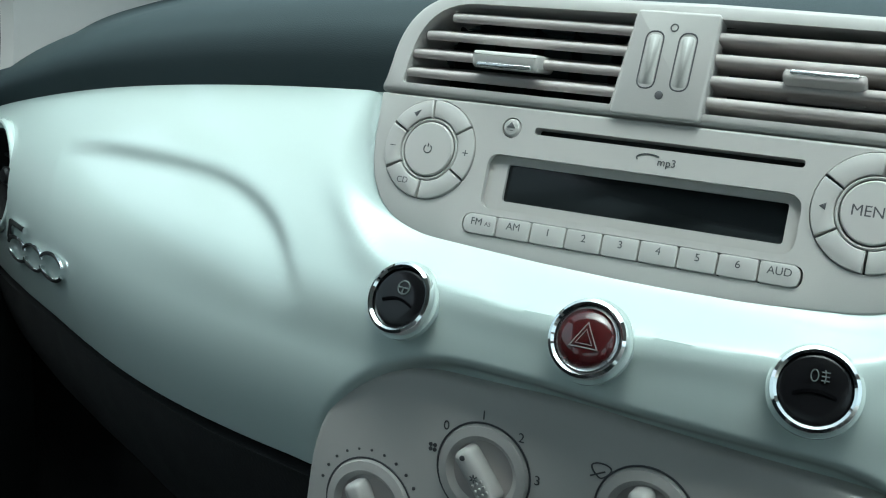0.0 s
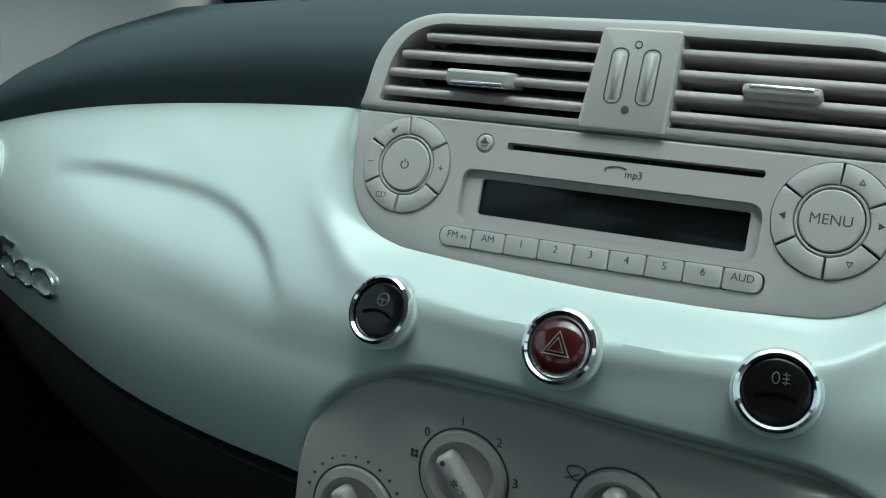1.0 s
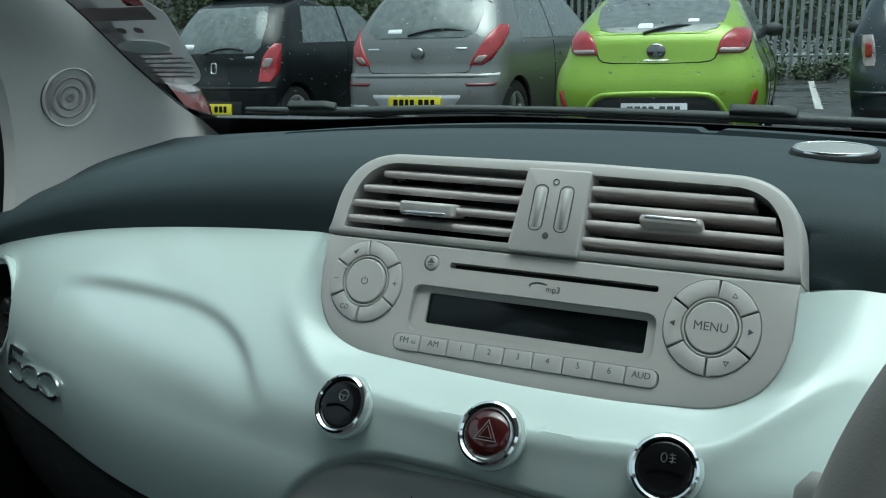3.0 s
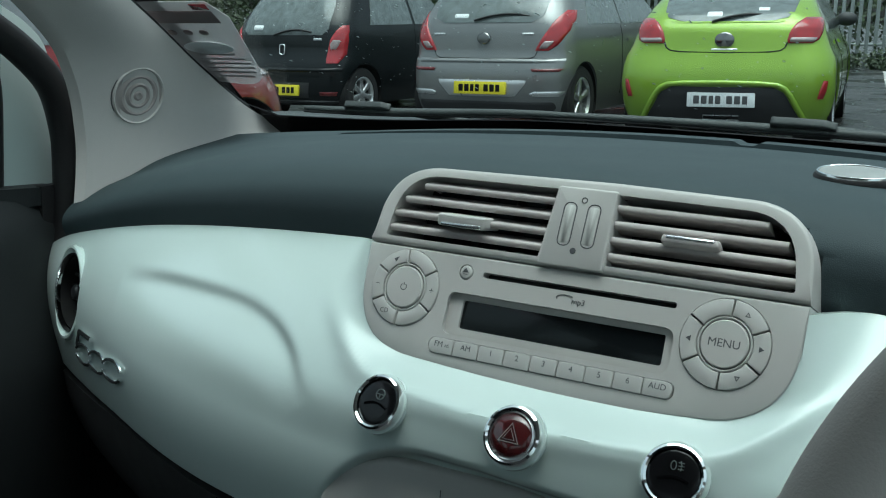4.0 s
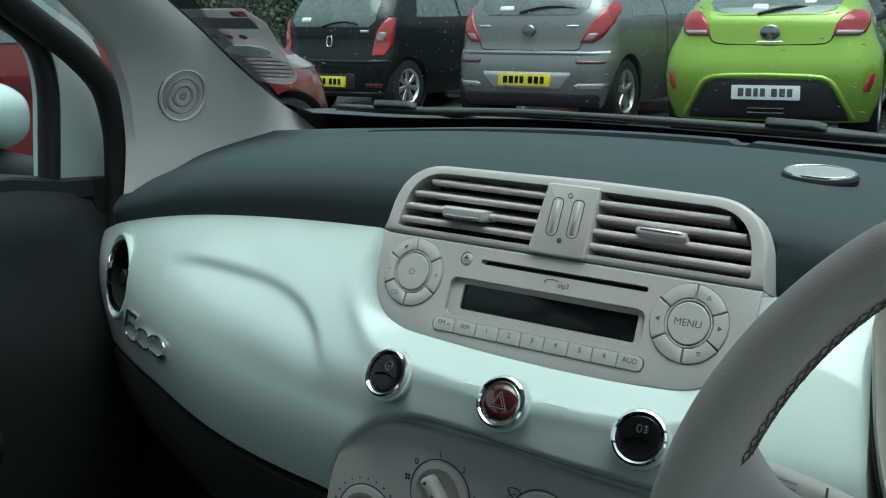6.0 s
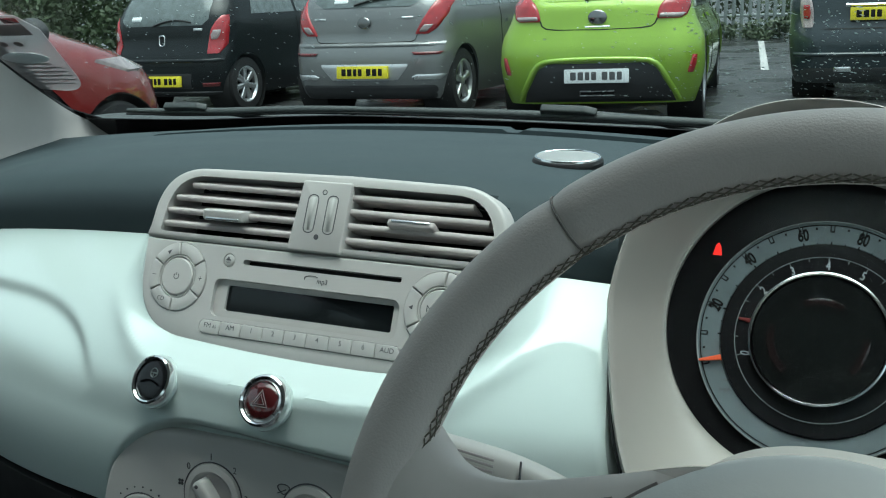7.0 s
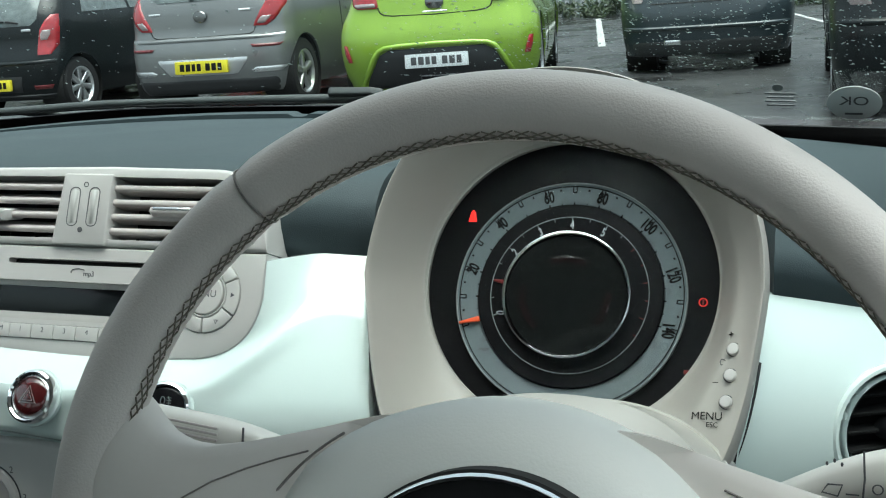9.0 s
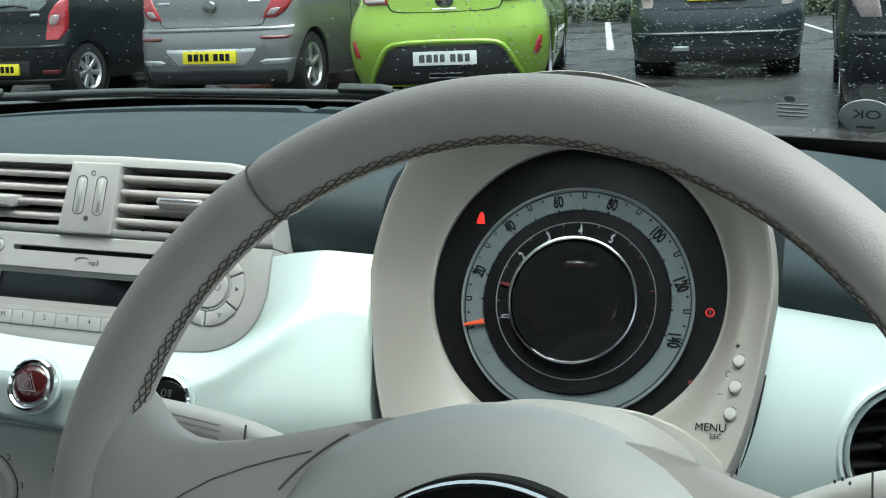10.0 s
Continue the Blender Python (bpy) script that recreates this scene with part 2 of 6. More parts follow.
def plate(name, pts, z0, z1, material, parent, bev=0.0008, label="", crown=None, angle=50):
    """An outline in the parent's x, y raised from z0 to z1, its upper edge rounded. crown(x, y): lifts the top."""
    rings = [(pts, z0), (pts, z1 - bev), (inset(pts, bev * 0.3), z1 - bev * 0.3), (inset(pts, bev), z1)]
    n = len(pts)
    lift = crown or (lambda x, y: 0)
    V = [(p.x, p.y, z + (lift(p.x, p.y) if z > z0 else 0)) for r, z in rings for p in r]
    F = [(k * n + i, k * n + (i + 1) % n, (k + 1) * n + (i + 1) % n, (k + 1) * n + i) for k in range(3) for i in range(n)]
    F += [tuple(range(n))[::-1], tuple(range(3 * n, 4 * n))]
    return mesh_ob(name, V, F, material, parent, label, angle)


def holed(name, outer, holes, z0, z1, material, parent, bev=0.002, slope=0.0012, label="", angle=40):
    """A plate with openings that go through it; edges rounded, walls of the openings sloping inwards by slope."""
    bm = bmesh.new()
    loops = [(inset(outer, bev), outer)] + [(h, inset(h, slope)) for h in holes]
    edges, tops = [], []
    for face_pts, _ in loops:
        vs = [bm.verts.new((p.x, p.y, z1)) for p in face_pts]
        tops.append(vs)
        edges += [bm.edges.new((vs[i - 1], vs[i])) for i in range(len(vs))]
    bmesh.ops.triangle_fill(bm, use_beauty=True, use_dissolve=False, edges=edges)
    for k, (face_pts, rim) in enumerate(loops):
        levels = [(inset(outer, bev * 0.3), z1 - bev * 0.35), (rim, z1 - bev), (rim, z0)] if k == 0 else [(rim, z0)]
        prev = tops[k]
        for pts, z in levels:
            vs = [bm.verts.new((p.x, p.y, z)) for p in pts]
            for i in range(len(vs)):
                bm.faces.new((prev[i - 1], prev[i], vs[i], vs[i - 1]))
            prev = vs
    return part(name, bm, material, parent, label, angle)


def band(name, outer, inner, z0, z1, material, parent, bev=0.0006, label="", angle=50):
    """A ring between two outlines of equal count."""
    n = len(outer)
    rings = [(outer, z0), (outer, z1 - bev), (inset(outer, bev), z1), (inset(inner, -bev), z1), (inner, z1 - bev), (inner, z0)]
    V = [(p.x, p.y, z) for r, z in rings for p in r]
    m = len(rings)
    F = [(k * n + i, k * n + (i + 1) % n, ((k + 1) % m) * n + (i + 1) % n, ((k + 1) % m) * n + i) for k in range(m) for i in range(n)]
    return mesh_ob(name, V, F, material, parent, label, angle)


def lathe(name, prof, material, parent, at=(0, 0), n=40, label="", sx=1.0, sy=1.0, angle=35):
    """A turned piece about the parent's z: prof holds (radius, z), from the axis or closed on itself."""
    V, F, k = [], [], len(prof)
    for i in range(n):
        a = 2 * math.pi * i / n
        V += [(at[0] + r * math.cos(a) * sx, at[1] + r * math.sin(a) * sy, z) for r, z in prof]
    for i in range(n):
        for j in range(k - 1):
            a, b = i * k + j, ((i + 1) % n) * k + j
            F.append((a, b, b + 1, a + 1))
    bm = bmesh.new()
    vs = [bm.verts.new(v) for v in V]
    for f in F:
        bm.faces.new([vs[i] for i in f])
    bmesh.ops.remove_doubles(bm, verts=bm.verts, dist=1e-7)
    return part(name, bm, material, parent, label, angle)


def tube(name, path, rad, material, parent, n=8, closed=False, label="", angle=60):
    """A round bar along a path; rad: a number or one for each point."""
    P = [Vector(p) for p in path]
    m = len(P)
    V, F = [], []
    up = None
    for i, p in enumerate(P):
        t = (P[(i + 1) % m] - P[i - 1]) if closed else (P[min(i + 1, m - 1)] - P[max(i - 1, 0)])
        t.normalize()
        if up is None:
            up = t.orthogonal().normalized()
        up = (up - t * up.dot(t)).normalized()
        s = t.cross(up)
        r = rad[i] if hasattr(rad, "__len__") else rad
        V += [p + (up * math.cos(2 * math.pi * k / n) + s * math.sin(2 * math.pi * k / n)) * r for k in range(n)]
    for i in range(m if closed else m - 1):
        for k in range(n):
            a, b = i * n + k, i * n + (k + 1) % n
            c, d = ((i + 1) % m) * n + (k + 1) % n, ((i + 1) % m) * n + k
            F.append((a, b, c, d))
    if not closed:
        F += [tuple(range(n))[::-1], tuple(range((m - 1) * n, m * n))]
    return mesh_ob(name, V, F, material, parent, label, angle)


def words(text, size, x, y, z, material, parent, name="lettering", turn=0.0, squeeze=1.0, thick=0.00008, flip=False, bold=0.0):
    """Raised lettering in the built-in font, centred at x, y in the parent's plane."""
    cu = bpy.data.curves.new(name, "FONT")
    cu.body, cu.size, cu.align_x, cu.align_y, cu.extrude = text, size, "CENTER", "CENTER", thick
    cu.bevel_depth, cu.bevel_resolution = bold, 0
    tmp = bpy.data.objects.new("tmp", cu)
    scene.collection.objects.link(tmp)
    bpy.context.view_layer.update()
    me = bpy.data.meshes.new_from_object(tmp.evaluated_get(bpy.context.evaluated_depsgraph_get()))
    bpy.data.objects.remove(tmp)
    me.materials.clear()
    me.transform(Matrix.Translation((x, y, z)) @ Matrix.Rotation(turn, 4, "Z") @ Matrix.Diagonal((-squeeze if flip else squeeze, 1, 1, 1)))
    me.materials.append(material)
    ob = new(name, me)
    ob.parent = parent
    return ob


def frame_of(origin, right, up):
    """The pose whose x runs right, y up and z out of the face."""
    r = Vector(right).normalized()
    u = Vector(up)
    u = (u - r * u.dot(r)).normalized()
    o = r.cross(u)
    m = Matrix((r, u, o)).transposed().to_4x4()
    m.translation = origin
    return m


def lerp(x, xs, ys):
    return float(np.interp(x, xs, ys))


def smooth(a, b, x):
    t = max(0.0, min(1.0, (x - a) / (b - a)))
    return t * t * (3 - 2 * t)


# ---- the dashboard's form ----
GZ = np.array([.60, .66, .70, .74, .77, .80, .83, .86, .885, .915, .95, .977, 1.0])
GY = np.array([.303, .285, .273, .262, .2555, .2505, .2480, .2510, .2630, .2915, .325, .345, .36])
GPOLY = np.polyfit(GZ - 0.85, GY, 6)
SWOOSH = [(-.467, .896), (-.402, .907), (-.329, .914), (-.266, .917), (-.226, .913), (-.196, .903), (-.174, .888), (-.159, .870)]


for _ in range(3):                                # rounds the corners of the crease's line
    SWOOSH = [SWOOSH[0]] + [tuple(p * w + q * (1 - w) for p, q in zip(a, b)) for a, b in zip(SWOOSH, SWOOSH[1:]) for w in (0.75, 0.25)] + [SWOOSH[-1]]


def rbox(x, z, cx, cz, hx, hz, r):
    dx, dz = abs(x - cx) - hx + r, abs(z - cz) - hz + r
    return math.hypot(max(dx, 0), max(dz, 0)) + min(max(dx, dz), 0) - r


def sweep_back(x):
    a = abs(x)
    return 0.62 * a * a if a < 0.42 else 0.1094 + 0.5208 * (a - 0.42)


def fascia_base(x, z):
    return float(np.polyval(GPOLY, z - 0.85)) + sweep_back(x)


def crease(x, z):
    """The step of the glove box lid's handle: distance to its line, and the side."""
    best, side, k = 9, 1, 0
    for i in range(len(SWOOSH) - 1):
        (ax, az), (bx, bz) = SWOOSH[i], SWOOSH[i + 1]
        dx, dz = bx - ax, bz - az
        t = max(0, min(1, ((x - ax) * dx + (z - az) * dz) / (dx * dx + dz * dz)))
        ex, ez = x - ax - t * dx, z - az - t * dz
        d = math.hypot(ex, ez)
        if d < best:
            best, side, k = d, -(dx * ez - dz * ex), (i + t) / (len(SWOOSH) - 1)
    return best, side, k


VENT_L, VENT_R = (-0.603, 0.8450), (0.565, 0.840)


def radio_gap(x, z):
    """Distance from the radio's outline, seen from the front."""
    bow = 0.006 * (1 - min(1.0, ((x - 0.03) / 0.14) ** 2))
    return rbox(x, z, 0.0053, 0.9725 - bow / 2, 0.1488, 0.0590 + bow / 2, 0.046)


def fascia(x, z):
    y = fascia_base(x, z)
    y += 0.008 * smooth(0.890, 0.848, z) * smooth(-0.50, -0.08, x) * smooth(0.45, 0.22, x)   # tucks under below the switches
    d = radio_gap(x, z)                            # a shelf runs from the panel in to the radio's edge
    wide = 0.013 + 0.017 * smooth(0.905, 0.950, z)
    if d < 0.10:
        flush = 0.307 + (z - 0.92) * 0.4 + 0.0016
        y -= 0.0016 * math.exp(-((d - wide) / 0.030) ** 2) * smooth(0.905, 0.935, z) * smooth(0.979, 0.960, z)
        y -= 0.0055 * math.exp(-((d - wide) / 0.0115) ** 2) * smooth(0.945, 0.910, z)
        t = max(0.0, min(1.0, d / wide))
        soft = smooth(0.915, 0.950, z)             # crisp below the radio, rounded off beside it
        t = t ** 1.35 * (1 - soft) + (1 - (1 - t) ** 1.7) * soft
        y = flush + (y - flush) * t + 0.026 * smooth(-0.001, -0.007, d)
    d = rbox(x, z + 0.07 * max(0.0, x + 0.02), 0.026, 0.7275, 0.164, 0.1235, 0.085)
    y += 0.0165 * smooth(0.015, 0.0005, d) + 0.014 * smooth(-0.002, -0.010, d)
    if -0.52 < x < -0.14 and 0.8 < z < 0.95:
        d, s, k = crease(x, z)
        fade = smooth(0, 0.25, k) * smooth(0.97, 0.66, k)
        q = d if s > 0 else -d
        y += fade * 0.0080 * smooth(-0.007, 0.009, q) * math.exp(-(max(q, 0) / 0.024) ** 2) * smooth(0.802, 0.872, z)
    dip = min(0.0, (z - 0.937) / 0.882)
    left, right = 0.350 - 0.127 - 0.17 * dip, 0.350 + 0.120 + 0.10 * dip
    y += 0.22 * smooth(0.0, -0.004, max(left - x, x - right, 0.82 - z))
    for vx, vz in (VENT_L, VENT_R):
        if abs(x - vx) < 0.06:
            y += 0.05 * smooth(0.044, 0.040, math.hypot((x - vx) * 1.12, z - vz))
    return y


def z_top(x):
    return 0.977 - 0.2 * x * x


def z_bot(x):
    if x < 0:
        return lerp(-x, [0, .17, .30, .40, .48, .55, .62, .69], [.776, .778, .771, .767, .761, .753, .748, .748])
    return lerp(x, [0, .17, .30, .45, .56, .62, .67], [.772, .768, .753, .748, .760, .785, .82])


def mint_point(u, v):
    x = -0.722 + 1.385 * u
    lo, hi = z_bot(x), z_top(x)
    e = (abs(x) - 0.59) / (0.132 if x < 0 else 0.085)
    if e > 0:
        k = math.sqrt(max(0.0, 1 - min(e, 1) ** 4))
        mid = 0.842
        low = k if x > 0 else math.sqrt(max(0.0, 1 - min(e, 1) ** 14))
        lo, hi = mid + (lo - mid) * low, mid + (hi - mid) * k
    z = lo + (hi - lo) * v
    dip = min(0.0, (z - 0.937) / 0.882)            # the grid follows the instrument opening's slanting edges
    x += -0.17 * dip * math.exp(-((x - 0.226) / 0.06) ** 2) + 0.10 * dip * math.exp(-((x - 0.472) / 0.06) ** 2)
    return x, fascia(x, z), z


dash = thing("dashboard_fascia", "glossy mint green painted dashboard panel of a small car", "dashboard")
sheet("painted_panel", 400, 130, mint_point, (0, 0.014, -0.002), MINT, dash)

# the chrome badge on the panel: a flag over three open bowls, linked in a chain
def on_panel(x, z):
    return x, fascia(x, z) - 0.0022, z


badge = new("badge")
badge.parent = dash
tagged(badge, "chrome badge of three linked loops")
for k in range(3):
    cx, cz = -0.5415 + 0.0455 * k, 0.7995 + 0.0070 * k
    for a0, a1 in ((158, 14), (196, 338)):
        arc = [radians(a0 + (a1 - a0) * t / 14) for t in range(15)]
        tube("bowl_arc", [on_panel(cx + 0.0262 * math.cos(a) + 0.004 * math.sin(a), cz + 0.0112 * math.sin(a) + 0.004 * math.cos(a)) for a in arc], 0.0018, CHROME, badge, 8)
tube("flag_bar", [on_panel(-0.5460 + 0.0380 * t / 6, 0.8222 + 0.0026 * t / 6) for t in range(7)], 0.0026, CHROME, badge, 8)
tube("flag_post", [on_panel(-0.5460 - 0.0120 * t / 5, 0.8222 - 0.0165 * t / 5) for t in range(6)], 0.0024, CHROME, badge, 8)
tube("flag_foot", [on_panel(-0.5580 + 0.0280 * t / 5, 0.8057 + 0.0060 * math.sin(1.5 * t / 5)) for t in range(6)], 0.0018, CHROME, badge, 8)

# dark soft pad over the panel, up to the windscreen
PC = [(.345, .977), (.345, .999), (.354, 1.016), (.378, 1.030), (.43, 1.035), (.55, 1.031), (.755, 1.017)]
PE = [(.508, .905), (.500, .922), (.503, .936), (.525, .950), (.56, .958), (.62, .972), (.735, .985)]


def cat(P, t):
    """A smooth curve through the points, t from 0 to 1."""
    n = len(P) - 1
    s = min(t * n, n - 1e-6)
    i = int(s)
    f = s - i
    a, b, c, d = (Vector(P[max(min(k, n), 0)]) for k in (i - 1, i, i + 1, i + 2))
    return 0.5 * (2 * b + (c - a) * f + (2 * a - 5 * b + 4 * c - d) * f * f + (3 * b - a - 3 * c + d) * f ** 3)


def pad_point(u, v):
    x = -0.655 + 1.31 * u
    w = min((abs(x) / 0.6) ** 2, 1.15)
    c, e = cat(PC, v), cat(PE, v)
    y, z = c + (e - c) * w
    fy = fascia_base(x, z_top(x)) - 0.0005
    base = PC[0][0] + (PE[0][0] - PC[0][0]) * w
    y += (fy - base) * (1 - smooth(0.0, 0.6, v))
    zb = PC[0][1] + (PE[0][1] - PC[0][1]) * w
    z += (z_top(x) + 0.0015 - zb) * (1 - smooth(0.0, 0.5, v))
    d = rbox(x, z, 0.005, 0.9695, 0.1485, 0.0605, 0.045)
    if y < 0.40:
        y += 0.030 * smooth(-0.006, -0.014, d)
    k = smooth(0.126, 0.120, abs(x - 0.351))
    y += k * max(0.0, 0.51 - y)
    return x, y, z


pad = thing("dashboard_pad", "dark grey soft-touch pad over the dashboard", "dashboard pad")
sheet("soft_cover", 120, 44, pad_point, (0, 0.004, -0.012), PAD, pad)
# raised lip with a small notch along the windscreen
sheet("defroster_lip", 160, 3, lambda u, v: (-0.45 + 0.95 * u, 0.708 - 0.125 * (-0.45 + 0.95 * u) ** 2 + 0.022 * v, 1.021 - 0.122 * (-0.45 + 0.95 * u) ** 2 + (0.004 if abs(-0.45 + 0.95 * u - 0.008) > 0.0075 else 0.001) - 0.006 * smooth(0.03, 0.0, min(u, 1 - u))), (0, 0, -0.01), PAD, pad)

# ---- radio and centre vents share one leaning face ----
RAD = frame_of((0, 0.307, 0.92), (1, 0, 0), (0, 0.371, 0.928))
radio = thing("car_radio", "ivory plastic car radio with round keypads and a dark display", "car radio", RAD)
R_SPLIT = 0.0615
r_out = rounded([(-0.1432, R_SPLIT, 0), (-0.1418, -0.0088, 0.052), (0.030, -0.0190, 0.25), (0.1530, -0.0082, 0.052), (0.1540, R_SPLIT, 0)], 14)
disp_h = rounded([(-0.0745, 0.0085, 0.006), (0.0805, 0.0085, 0.008), (0.0805, 0.0365, 0.008), (-0.0745, 0.0365, 0.006)], 6)
slot_h = box2(-0.0525, 0.0785, 0.0485, 0.0522, 0.0016)
keys_h = rounded([(-0.082, -0.0055, 0.0054), (0.0865, -0.0055, 0.0054), (0.0865, 0.0052, 0.0054), (-0.082, 0.0052, 0.0054)], 5)
knobs = ((-0.1088, 0.0340), (0.1107, 0.0326))
holed("radio_face", r_out, [disp_h, slot_h, keys_h, disc2(*knobs[0], 0.0264, 0.0264, 48), disc2(*knobs[1], 0.0270, 0.0270, 48), disc2(-0.0652, 0.0505, 0.0052, 0.0052, 24)], -0.05, 0.0, IVORY, radio, 0.0012, 0.0006)
holed("display_bezel", inset(disp_h, -0.0002), [box2(-0.0645, 0.0745, 0.0135, 0.0325, 0.002)], -0.010, -0.0034, IVORY, radio, 0.0005, 0.0004)
plate("display", box2(-0.066, 0.076, 0.012, 0.034, 0.002), -0.012, -0.0052, SCREEN, radio, 0.0003, "blank dark display")
plate("slot_back", box2(-0.056, 0.082, 0.046, 0.055, 0.001), -0.016, -0.008, VOID, radio)
lathe("eject_button", [(0, -0.006), (0.0046, -0.006), (0.0046, -0.0004), (0.0036, 0.0006), (0, 0.0012)], IVORY_KEY, radio, (-0.0652, 0.0505), 24)
words("\u2013", 0.006, -0.0652, 0.0492, 0.0013, INK, radio, "eject_mark")
tri = rounded([(-0.0675, 0.0503, 0), (-0.0629, 0.0503, 0), (-0.0652, 0.0532, 0)])
plate("eject_mark", tri, 0.0009, 0.0014, INK, radio, 0.0001)
words("mp3", 0.0052, 0.0165, 0.0425, 0.0002, INK, radio, squeeze=1.0)
tube("mp3_arc", [(0.0075 + 0.006 * math.cos(a), 0.0438 + 0.0022 * math.sin(a), 0.0002) for a in np.linspace(0.6, 3.6, 12)], 0.0003, INK, radio, 5)
# preset keys
PRESETS = ["FM", "AM", "1", "2", "3", "4", "5", "6", "AUD"]
kx0, kw = -0.0812, 0.16695 / 9
plate("key_well", box2(-0.0845, 0.089, -0.008, 0.0075, 0.004), -0.012, -0.006, VOID, radio)
for i, text in enumerate(PRESETS):
    a, b = kx0 + i * kw + 0.0004, kx0 + (i + 1) * kw - 0.0004
    rl, rr = (0.0046 if i == 0 else 0.0012), (0.0046 if i == 8 else 0.0012)
    k = plate("preset_key", rounded([(a, -0.0051, rl), (b, -0.0051, rr), (b, 0.0048, rr), (a, 0.0048, rl)], 5), -0.007, 0.0012, IVORY_KEY, radio, 0.0004)
    if i == 0:
        words("FM", 0.0052, a + 0.0072, 0.0008, 0.00125, INK, k)
        words("AS", 0.0030, a + 0.0135, 0.0002, 0.00125, INK, k)
    else:
        words(text, 0.0052, (a + b) / 2, 0.0010, 0.00125, INK, k)


def sector(cx, cy, r0, r1, a0, a1, n=10):
    A = np.linspace(radians(a0), radians(a1), n)
    return [Vector((cx + r1 * math.cos(a), cy + r1 * math.sin(a))) for a in A] + [Vector((cx + r0 * math.cos(a), cy + r0 * math.sin(a))) for a in A[::-1]]


for side, (cx, cy) in enumerate(knobs):
    ro = 0.0259 if side == 0 else 0.0265
    plate("keypad_well", disc2(cx, cy, 0.0278), -0.012, -0.006, INK, radio)
    lathe("keypad_ring", [(0.0146, -0.006), (0.0164, -0.006), (0.0163, 0.0004), (0.0156, 0.0010), (0.0149, 0.0006), (0.0146, -0.006)], IVORY, radio, (cx, cy), 40)
    lathe("keypad_knob", [(0, -0.006), (0.0142, -0.006), (0.0142, 0.0008), (0.0134, 0.0018), (0.007, 0.0021), (0, 0.0021)], IVORY_KEY, radio, (cx, cy), 40)
    angles = ((35, 92), (96, 150), (154, 206), (210, 264), (268, 326), (330, 391)) if side == 0 else ((28, 84), (88, 146), (150, 210), (214, 268), (272, 326), (330, 384))
    for a0, a1 in angles:
        plate("keypad_key", sector(cx, cy, 0.0167, ro, a0 - 0.6, a1 + 0.6), -0.007, 0.0013, IVORY_KEY, radio, 0.0007)
    put = lambda s, ang, size: words(s, size, cx + 0.0213 * math.cos(radians(ang)), cy + 0.0213 * math.sin(radians(ang)), 0.00125, INK, radio)
    if side == 0:
        put("+", 0, 0.0065), put("\u2013", 180, 0.0065), put("CD", 237, 0.0046)
        tube("power_mark", [(cx + 0.0022 * math.cos(a), cy + 0.0022 * math.sin(a), 0.0021) for a in np.linspace(2.2, 7.2, 14)], 0.0003, INK, radio, 5)
        tube("power_mark", [(cx, cy + 0.0008, 0.0021), (cx, cy + 0.003, 0.0021)], 0.0003, INK, radio, 5)
        plate("key_mark", rounded([(cx - 0.0125, cy + 0.0180, 0), (cx - 0.0085, cy + 0.0200, 0), (cx - 0.0105, cy + 0.0160, 0)]), 0.0011, 0.00145, INK, radio, 0.0001)
    else:
        words("MENU", 0.0070, cx, cy, 0.0021, INK, radio)
        for ang, hollow in ((0, 0), (180, 0), (60, 1), (300, 1)):
            c, s = math.cos(radians(ang)), math.sin(radians(ang))
            up = (c, s) if ang in (0, 180) else (0, 1 if ang == 60 else -1)
            px, py = cx + 0.0213 * c, cy + 0.0213 * s
            q = [Vector((px + up[0] * a - up[1] * b, py + up[1] * a + up[0] * b)) for a, b in ((0.0018, 0), (-0.0012, 0.0017), (-0.0012, -0.0017))]
            if hollow:
                band("key_mark", q, [p * 0.55 + Vector((px, py)) * 0.45 for p in q], 0.0011, 0.00145, INK, radio, 0.00005)
            else:
                plate("key_mark", q, 0.0011, 0.00145, INK, radio, 0.00005)

# ---- centre vents ----
vents = thing("centre_air_vents", "ivory framed pair of centre air vents with taupe slats", "air vent", RAD)
v_out = rounded([(-0.1434, R_SPLIT + 0.0008, 0), (0.1542, R_SPLIT + 0.0008, 0), (0.1510, 0.1188, 0.044), (0.025, 0.1205, 0.3), (-0.1385, 0.1178, 0.044)], 14)
LH = rounded([(-0.1325, 0.0675, 0.002), (-0.0165, 0.0675, 0.001), (-0.0115, 0.1128, 0.001), (-0.1265, 0.1120, 0.034)], 10)
RH = rounded([(0.0265, 0.0675, 0.001), (0.1450, 0.0675, 0.002), (0.1385, 0.1120, 0.034), (0.0280, 0.1128, 0.001)], 10)
holed("vent_frame", v_out, [LH, RH], -0.055, 0.0012, IVORY, vents, 0.0025, 0.0012)
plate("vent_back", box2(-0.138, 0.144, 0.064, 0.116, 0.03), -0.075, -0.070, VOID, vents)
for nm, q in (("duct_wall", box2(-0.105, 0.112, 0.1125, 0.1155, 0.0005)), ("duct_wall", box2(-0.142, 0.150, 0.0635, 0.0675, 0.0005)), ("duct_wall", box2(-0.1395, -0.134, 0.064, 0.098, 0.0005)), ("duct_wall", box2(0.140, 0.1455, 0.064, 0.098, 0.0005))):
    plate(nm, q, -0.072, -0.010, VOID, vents)


